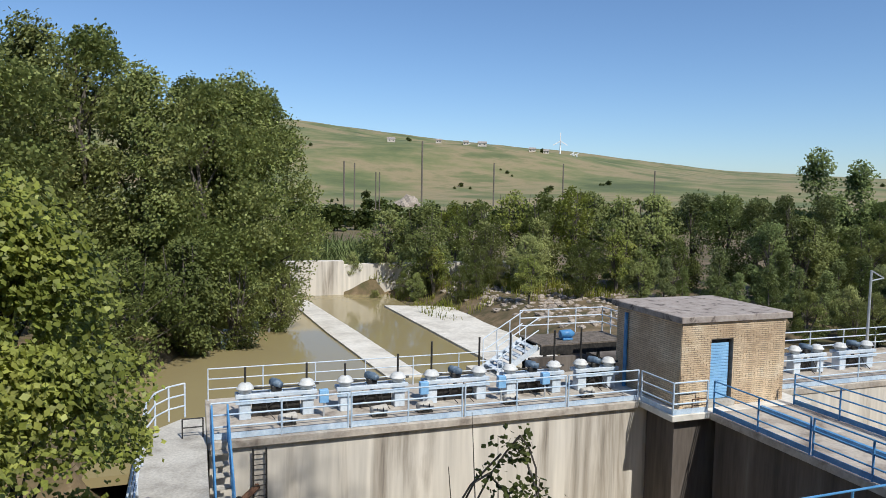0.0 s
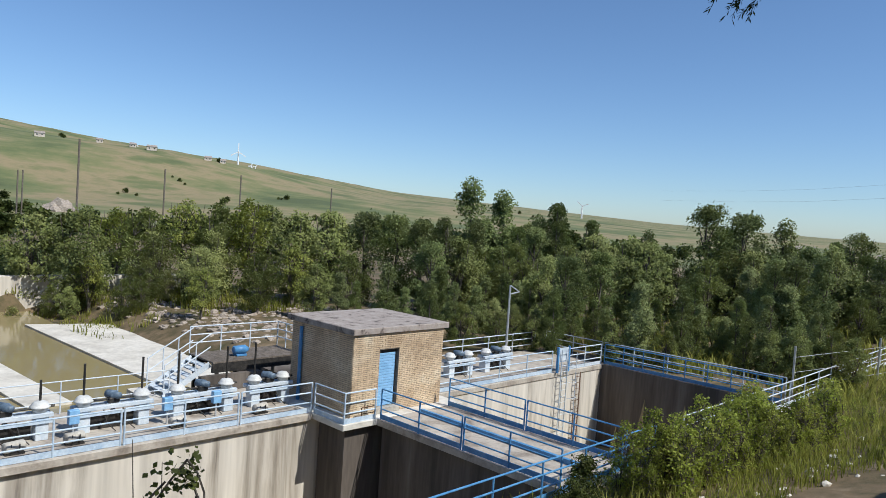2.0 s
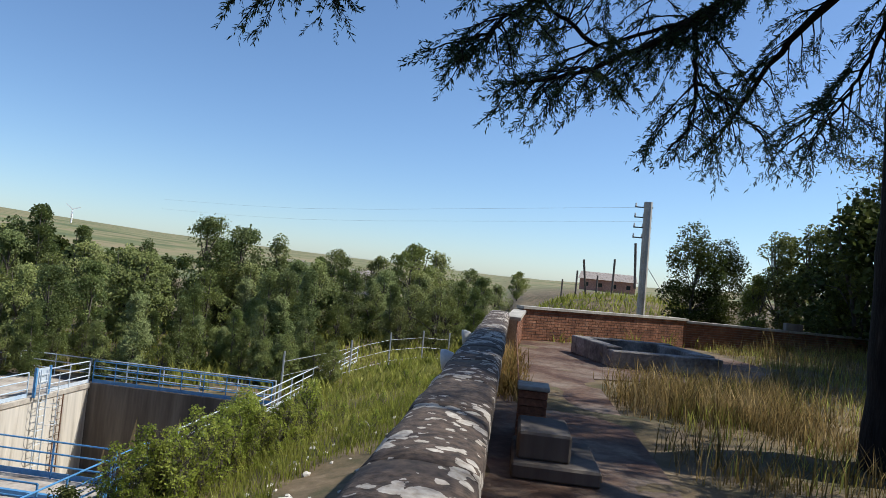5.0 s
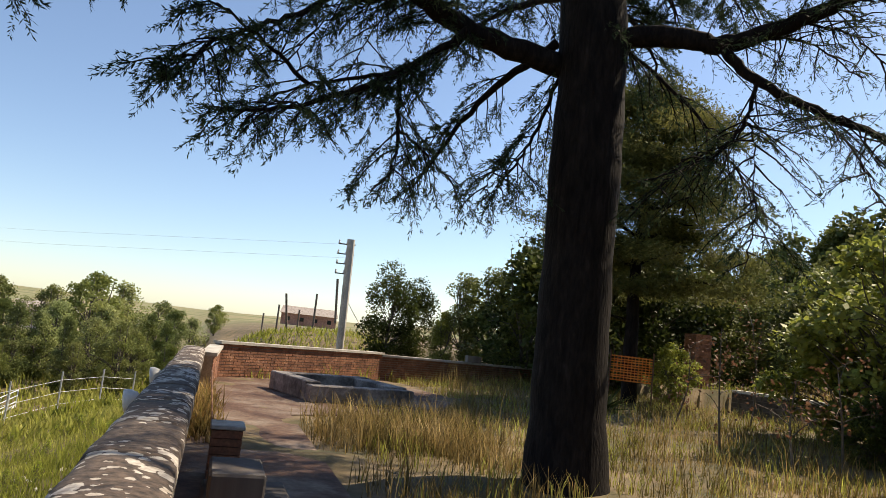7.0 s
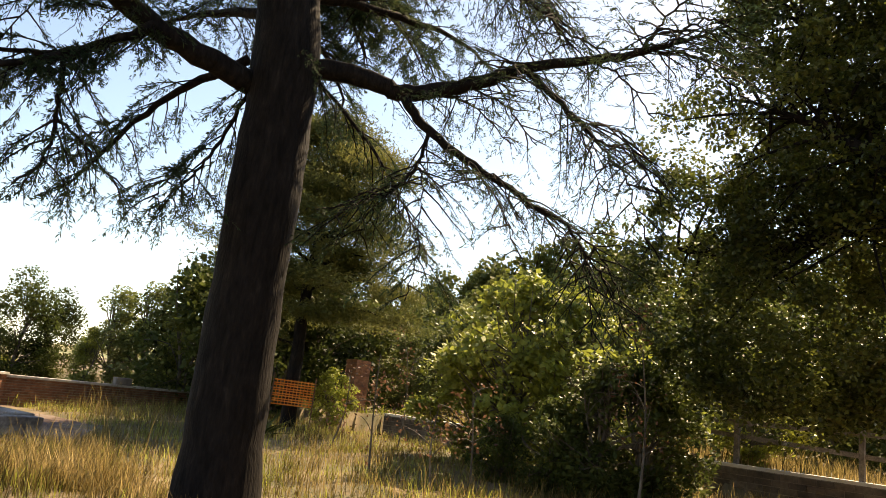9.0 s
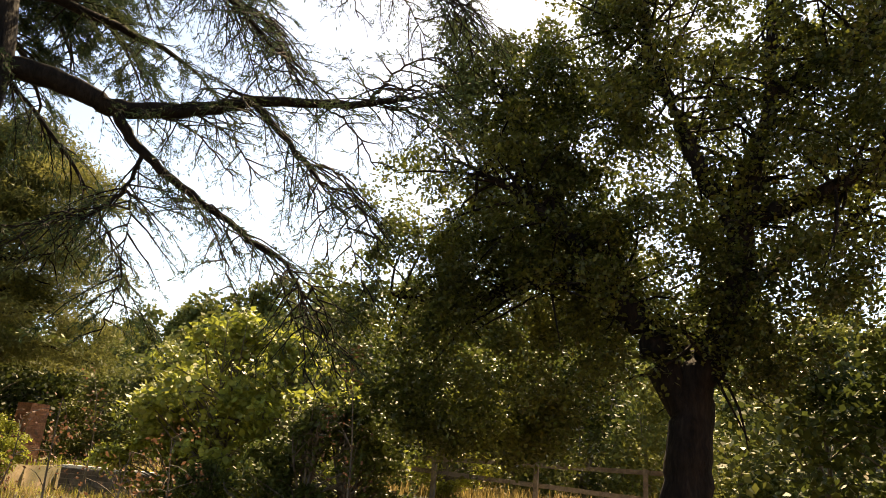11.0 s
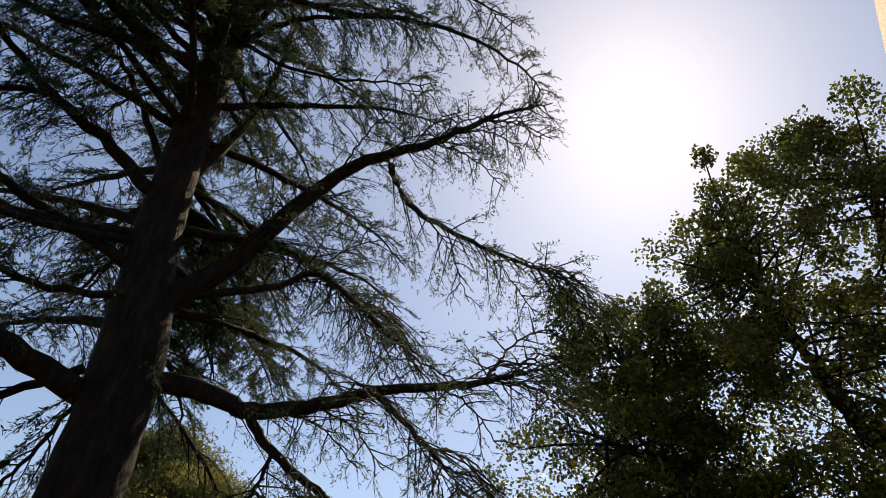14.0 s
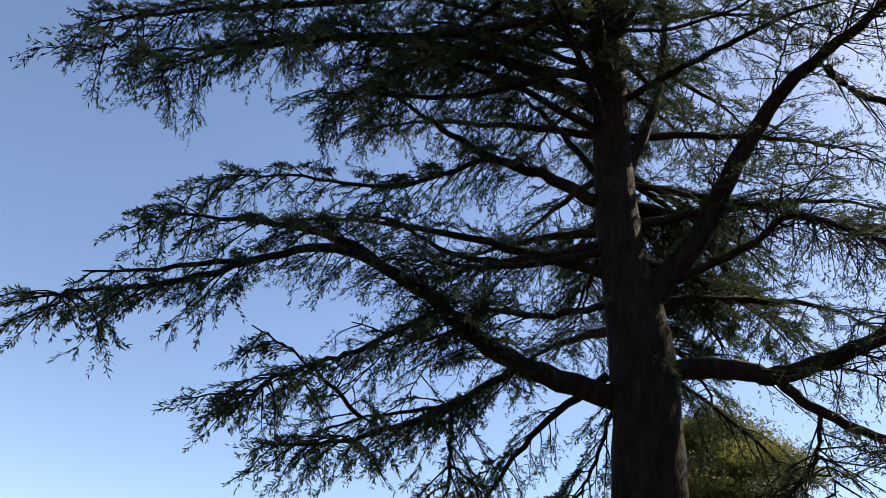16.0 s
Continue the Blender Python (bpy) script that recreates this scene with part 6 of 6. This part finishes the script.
part("block", boxes((-0.14, -0.28, 0, 0.14, 0.28, 0.24), bevel=0.02), concrete_dark, cap_post)
for x, y, s in ((15.1, 4.5, 0.5), (15.9, 4.1, 0.6), (16.6, 4.9, 0.4), (12.4, 4.0, 0.45)):
    slab = thing("stone_slab", (x, y, level(x, y) - 0.02), "pale broken slab lying on the bank", "slab", "slabs on the bank", turn=x * 40)
    part("slab_body", boxes((-s / 2, -s / 3, 0, s / 2, s / 3, 0.16), bevel=0.04), light_concrete, slab)

# ---- garden at the end of the terrace ----
LOW = [(17.0, -14.5), (8.0, -15.9), (-1.0, -17.3)]
low_wall = thing("wall_garden", (0, 0, 0), "low rough stone garden wall with a pale coping", "wall", kind="structure")
for (ax, ay), (bx, by) in zip(LOW, LOW[1:]):
    n = Vector((-(by - ay), bx - ax, 0)).normalized() * 0.16
    pts = [(ax - n.x, ay - n.y), (ax + n.x, ay + n.y), (bx + n.x, by + n.y), (bx - n.x, by - n.y)]
    part("wall_core", prism(pts, -0.2, 1.05), mortar, low_wall)
    part("coping", prism([(x * 1.001, y) for x, y in pts], 1.051, 1.12), light_concrete, low_wall)
for k, ((ax, ay), (bx, by)) in enumerate(zip(LOW, LOW[1:])):
    d = Vector((bx - ax, by - ay, 0)).normalized()
    o = Vector((d.y, -d.x, 0)) * 0.16
    brickwork(low_wall, (ax + o.x, ay + o.y), (bx + o.x, by + o.y), 0.1, 1.04, rubble_dark, 0, length=0.34, course=0.13, proud=0.02)
fence = thing("timber_fence", (0, 0, 0), "old leaning timber rail fence behind the low wall", "fence")
for x in (7.0, 4.6, 2.2):
    part("post", boxes((x - 0.05, -17.05 - (x - 2) * -0.16 - 0.05, 0.9, x + 0.05, -17.05 + (x - 2) * 0.16 + 0.05, 2.15)), timber, fence)
part("rail", flat_bar(bmesh.new(), (7.6, -16.2, 2.02), (1.0, -17.3, 2.1), 0.05, 0.1), timber, fence)
part("rail", flat_bar(bmesh.new(), (7.6, -16.25, 1.75), (0.9, -17.2, 1.45), 0.05, 0.1), timber, fence)
net = thing("safety_net", polar(122.9, 21.5) + (level(*polar(122.9, 21.5)),), "orange plastic safety net strung on posts", "net", turn=57)
bm = bmesh.new()
for k in range(10):
    flat_bar(bm, (-0.6, 0, 0.68 + 0.075 * k), (0.6, 0, 0.68 + 0.075 * k + 0.02 * (k % 2)), 0.006, 0.035)
for k in range(13):
    box(bm, -0.6 + 0.1 * k - 0.012, -0.004, 0.66, -0.6 + 0.1 * k + 0.012, 0.004, 1.4)
part("mesh", bm, orange_net, net)
for x in (-0.6, 0.6):
    part("post", bars(0.02, ((x, 0.02, -0.1), (x, 0.02, 1.55))), rusty, net)
pillar = thing("gate_pillar", polar(127.6, 24.5) + (level(*polar(127.6, 24.5)),), "crumbling red brick gate pillar", "pillar")
for row in range(16):
    part("brick", boxes((-0.3 + 0.004, -0.3, 0.105 * row, 0.3 - 0.01 * (row % 3), 0.3, 0.105 * row + 0.098)), brick_red, pillar)
agave = thing("agave_plant", polar(121, 19.5) + (level(*polar(121, 19.5)),), "grey-green agave with long stiff leaves", "plant")
for k in range(22):
    a, e = k * 2.4, 0.25 + 0.05 * (k % 12)
    d = Vector((math.cos(a) * math.cos(e), math.sin(a) * math.cos(e), math.sin(e)))
    s = Vector((-math.sin(a), math.cos(a), 0))
    bm = bmesh.new()
    v = [bm.verts.new(p) for p in (s * 0.06, d * 0.45 + s * 0.055, d * 1.0 + Vector((0, 0, -0.08)), d * 0.45 - s * 0.055, -s * 0.06, d * 0.45 + Vector((0, 0, -0.03)))]
    bm.faces.new((v[0], v[1], v[5]))
    bm.faces.new((v[1], v[2], v[5]))
    bm.faces.new((v[2], v[3], v[5]))
    bm.faces.new((v[3], v[4], v[5]))
    bm.faces.new((v[4], v[0], v[5]))
    part("leaf", bm, leaf_dark, agave)


def bare_sapling(az, d, h, seed, mat):
    rng = np.random.default_rng(seed)
    x, y = polar(az, d)
    ob = thing("bare_sapling", (x, y, level(x, y) - 0.05), "thin bare sapling with a few russet leaves", "sapling", "bare saplings")
    top = np.array([rng.normal() * 0.12, rng.normal() * 0.12, h])
    stem = bend([(0, 0, 0), top * 0.5 + rng.normal(size=3) * 0.06, top], 9)
    part_mesh("stem", tubes_mesh("stem", [(stem, np.linspace(0.024, 0.007, 9), 6)]), bark_grey, ob)
    ends = []
    for k in range(9):
        s = stem[3 + k % 6]
        e = s + unit(rng.normal(size=3) + (0, 0, 0.4)) * rng.uniform(0.25, 0.65)
        part_mesh("twig", tubes_mesh("twig", [(bend([s, (s + e) / 2 + (0, 0, 0.05), e], 4), np.linspace(0.009, 0.004, 4), 4)]), bark_grey, ob)
        ends.append(e)
    c = np.array(ends)
    pts = c[rng.integers(0, len(c), 130)] + rng.normal(size=(130, 3)) * 0.13
    part_mesh("foliage", quads_mesh("foliage", leaf_quads(rng, pts, 0.08)), mat, ob)


for k, (az, d, h) in enumerate(((129.6, 13.5, 2.3), (150.0, 11.5, 2.7), (126.2, 17, 1.9), (134.5, 12.5, 1.5), (137.5, 13, 1.7), (118.4, 17.5, 2.2), (131.5, 18, 2.4))):
    bare_sapling(az, d, h, 90 + k, leaf_russet)

# ---- poles, wires and far things ----
def pole(name, az, d, z0, z1, r, label, mat, lean=(0, 0), arms=0):
    x, y = polar(az, d)
    ob = thing(name, (x, y, z0), label, "pole", "poles")
    h = z1 - z0
    part("shaft", tubes := bars(r, ((0, 0, 0), (lean[0], lean[1], h)), sides=10), mat, ob)
    for k in range(arms):
        zz = h - 0.25 - 0.5 * k
        part("crossarm", bars(0.03, ((-0.06, -0.1, zz), (0.06, 0.75, zz)), sides=6), dark_steel, ob)
        for q in (0.3, 0.7):
            part("insulator", lathe([(0.03, 0), (0.06, 0.03), (0.03, 0.1), (0.05, 0.13), (0.02, 0.18)], 8, at=(0.14 * q, q, zz + 0.03)), grey_metal, ob)
    return ob


wires = thing("power_lines", (0, 0, 0), "two thin power lines across the valley", "power line")
for h0, h1 in ((5.9, 7.2), (5.2, 6.0)):
    ax, ay = polar(100.2, 36)
    bx, by = polar(62.0, 95)
    part("wire", tubes_bar((ax, ay, h0), ((ax + bx) / 2, (ay + by) / 2, (h0 + h1) / 2 - 0.6), (bx, by, h1), r=0.005), galvanised, wires)
big_pole = pole("utility_pole", 99.95, 36, -0.8, 6.1, 0.2, "concrete utility pole with short crossarms", concrete, (-0.2, 0.17), 4)
part("guy_wire", bars(0.018, ((-0.3, 0.3, 4.2), (1.0, -2.6, 0.5)), sides=5), galvanised, big_pole)
for az, d, z0, z1, lean in ((95.7, 60, 0.2, 3.9, (-1.0, 0.6)), (97.6, 62, 1.3, 4.3, (0, 0)), (99.3, 50, 1.9, 5.0, (0.1, 0.2)), (94.8, 70, 0.0, 3.2, (0, 0)), (93.7, 80, 0.0, 2.3, (0, 0)), (96.4, 75, 0.3, 3.0, (0, 0))):
    pole("thin_pole", az, d, z0, z1, 0.09, "thin weathered pole beyond the terrace", timber, lean)
for az, d, el0, el1 in ((11.47, 180, -0.6, 2.35), (17.7, 170, 0.3, 4.05), (12.3, 210, -0.5, 2.2), (23.5, 200, 0.6, 2.4), (29.0, 210, 0.8, 2.4), (14.0, 220, 0.0, 1.5), (14.3, 230, 0.0, 1.5), (36, 220, 0.5, 1.9)):
    x, y = polar(az, d)
    z0 = level(x, y) - 0.5
    pole("power_pole", az, d, z0, EYE + d * math.tan(radians(el1)), 0.2, "far weathered power pole in the fields", timber)
mound = thing("grassy_mound", (0, 0, 0), "grassy green rise beyond the terrace wall", "mound")
bm = bmesh.new()
bmesh.ops.create_uvsphere(bm, u_segments=28, v_segments=14, radius=1.0, matrix=Matrix.Translation((*polar(99.2, 47), -1.2)) @ Matrix.Diagonal((9, 6.5, 2.4, 1)))
for v in bm.verts:
    v.co.z += 0.25 * noise.noise(v.co * 0.5)
part("mound_body", bm, ground_mat, mound, smooth=True)
rngm = np.random.default_rng(6)
mx, my = polar(99.2, 47)
q = unit(rngm.normal(size=(5000, 3)))
q[:, 2] = abs(q[:, 2])
base = q * (9, 6.5, 2.4) + (mx, my, -1.25)
part_mesh("mound_grass", quads_mesh("mound_grass", leaf_quads(rngm, base, 0.5, 0.12, way=rngm.normal(size=(5000, 3)) * 0.4 + (0, 0, 1))), grass_green, mound)


def far_house(az, d, w, dep, h, wall_mat, label, windows=4, roof_mat=None):
    roof_mat = roof_mat or roofing
    x, y = polar(az, d)
    ob = thing("farm_house", (x, y, level(x, y) - 0.5), label, "house", "far houses", turn=-az)
    part("wall", boxes((-w / 2, -dep / 2, 0, w / 2, dep / 2, h)), wall_mat, ob)
    bm = bmesh.new()
    pts = [(-w / 2 - 0.4, -dep / 2 - 0.4, h), (w / 2 + 0.4, -dep / 2 - 0.4, h), (w / 2 + 0.4, dep / 2 + 0.4, h), (-w / 2 - 0.4, dep / 2 + 0.4, h), (-w / 2, 0, h + dep * 0.22), (w / 2, 0, h + dep * 0.22)]
    v = [bm.verts.new(p) for p in pts]
    for f in ((0, 1, 5, 4), (2, 3, 4, 5), (0, 4, 3), (1, 2, 5), (3, 2, 1, 0)):
        bm.faces.new([v[k] for k in f])
    part("roof", bm, roof_mat, ob)
    for k in range(windows):
        wx = -w / 2 + w * (k + 0.5) / windows
        part("window", boxes((wx - 0.5, -dep / 2 - 0.04, h * 0.45, wx + 0.5, -dep / 2 + 0.02, h * 0.75)), glass_dark, ob)


far_house(97.2, 190, 14, 9, 3.4, brick_house_paint, "long red farm building across the fields")
for az, d, w, h in ((15.2, 640, 7, 3), (22.5, 650, 8, 3.2), (19.0, 660, 5, 2.6), (26.5, 660, 6, 2.6), (27.6, 665, 5, 2.6), (21.2, 655, 5, 2.6)):
    far_house(az, d, w, 8, h, house_plaster, "small pale farm house on the ridge", 2)
far_house(78.8, 170, 12, 8, 4.6, house_plaster, "pale house half hidden by the trees")
far_house(71.9, 240, 9, 8, 5, house_plaster, "pale house half hidden by the trees", 3)


def turbine(az, d, h, seed):
    x, y = polar(az, d)
    ob = thing("wind_turbine", (x, y, level(x, y) - 2), "white wind turbine standing on the ridge", "wind turbine", "wind turbines", turn=-az)
    part("tower", lathe([(1.1, 0), (0.6, h)], 12), wind_white, ob)
    hub = part("nacelle", boxes((-0.8, -2, h - 0.3, 0.8, 2.2, h + 1.4), bevel=0.3), wind_white, ob)
    for k in range(3):
        a = seed + k * 2.094
        part("blade", flat_bar(bmesh.new(), (0, -2.2, h + 0.5), (math.sin(a) * h * 0.5, -2.2, h + 0.5 + math.cos(a) * h * 0.5), 0.3, 1.0), wind_white, ob)


for k, (az, d, h) in enumerate(((28.7, 800, 18), (29.7, 820, 6), (30.0, 830, 6), (56.1, 900, 17), (21.6, 800, 7))):
    turbine(az, d, h, 0.4 * k)
outcrop = thing("rock_outcrop", (*polar(16.7, 270), level(*polar(16.7, 270)) - 1.0), "pale rock outcrop on the grassy hillside", "rock")
bm = bmesh.new()
bmesh.ops.create_icosphere(bm, subdivisions=3, radius=1.0, matrix=Matrix.Diagonal((5.5, 3.5, 5.0, 1)))
for v in bm.verts:
    v.co *= 1 + 0.35 * noise.noise(v.co * 0.45)
part("rock_body", bm, rubble_stone, outcrop)
# scattered bushes on the hill and hedges below it
hill_bush = broadleaf("hill_bush", 36, 5.0, 3.2, 0.2, 14, 500, 1.0, leaf_dark, "small round dark bush on the hillside", bare=0.0, lobe=1.5, top=0.6, category="shrub", limbs=4, sides=3)
rng = np.random.default_rng(19)
for k in range(26):  # loose groups
    az, d = rng.uniform(4, 60), rng.uniform(200, 700)
    for q in range(rng.integers(1, 6)):
        put(hill_bush, *polar(az + rng.normal() * 260 / d, d + rng.normal() * 14), rng.uniform(0.25, 0.8), rng.uniform(0, 360))
for k in range(26):
    az = 8 + 34 * k / 26 + rng.uniform(-0.5, 0.5)
    put(hill_bush, *polar(az, rng.uniform(120, 165)), rng.uniform(0.6, 1.1), rng.uniform(0, 360))
for k in range(30):
    az = 40 + 36 * k / 30
    put(hill_bush, *polar(az, rng.uniform(120, 260)), rng.uniform(0.7, 1.3), rng.uniform(0, 360))

# stones along the river
def stones(name, n, area, low, high, seed, label, mat, keep):
    """Loose angular stones scattered on the ground, joined as one heap."""
    rng = np.random.default_rng(seed)
    x, y = rng.uniform(area[0], area[2], n), rng.uniform(area[1], area[3], n)
    ok = keep(x, y)
    x, y = x[ok], y[ok]
    n = len(x)
    r = rng.uniform(low, high, n) ** 1.0
    bm = bmesh.new()
    bmesh.ops.create_icosphere(bm, subdivisions=1, radius=1.0)
    base, faces = np.array([v.co[:] for v in bm.verts]), np.array([[v.index for v in f.verts] for f in bm.faces])
    bm.free()
    v = base[None] * rng.uniform(0.6, 1.3, (n, len(base), 1)) * r[:, None, None] * np.stack([np.ones(n), rng.uniform(0.6, 1, n), rng.uniform(0.35, 0.7, n)], 1)[:, None]
    v = v + np.stack([x, y, ground_height(x, y)], 1)[:, None]
    me = bpy.data.meshes.new(name)
    me.from_pydata(v.reshape(-1, 3).tolist(), [], (np.arange(n)[:, None, None] * len(base) + faces[None]).reshape(-1, 3).tolist())
    tagged(part_mesh(name, me, mat), label, "stones", kind="stuff")


stones("rubble", 900, (18.2, 33, 32, 54), 0.08, 0.34, 23, "pale rubble stones strewn along the river bank", rubble_stone, lambda x, y: x > 19.6 - (y - 30) * 0.11)
stones("bank_stones", 160, (9, 1.2, 30, 8), 0.05, 0.2, 24, "stones lying in the grass of the bank", light_concrete, lambda x, y: y > 1)

# valley fence with steel posts
wire_fence = thing("wire_fence", (0, 0, 0), "wire fence on thin galvanised posts across the bank", "fence")
FENCE = [(34, 10.9), (42.5, 9.5), (47, 7.9), (51, 6.2), (52, 4.4)]
fz = [level(x, y) for x, y in FENCE]
for (x, y), z in zip(FENCE, fz):
    part("post", bars(0.05, ((x, y, z - 0.2), (x, y, z + 2.4))), galvanised, wire_fence)
for (a, z0), (b, z1) in zip(zip(FENCE, fz), zip(FENCE[1:], fz[1:])):
    for up in (0.5, 1.2, 1.9):
        part("wire", bars(0.012, ((*a, z0 + up), (*b, z1 + up)), sides=4), galvanised, wire_fence)

brickwork(hut, (HUT[0], HUT[1]), (HUT[2], HUT[1]), DECK + 0.02, -2.48, brick_buff, 300, holes=((16.13 - HUT[0], 17.03 - HUT[0], -3.06),))
brickwork(hut, (HUT[0], HUT[3]), (HUT[0], HUT[1]), DECK + 0.02, -2.48, brick_buff)
end_wall = bpy.data.objects["wall_terrace_end"]
for k, ((ax, ay, _), (bx, by, h)) in enumerate(zip(BACK, BACK[1:])):
    d = Vector((bx - ax, by - ay, 0)).normalized()
    o = Vector((d.y, -d.x, 0)) * 0.1
    brickwork(end_wall, (ax + o.x, ay + o.y), (bx + o.x, by + o.y), -0.1, h - 0.075, brick_red, 290 if k == 1 else 0, length=0.26, course=0.075)
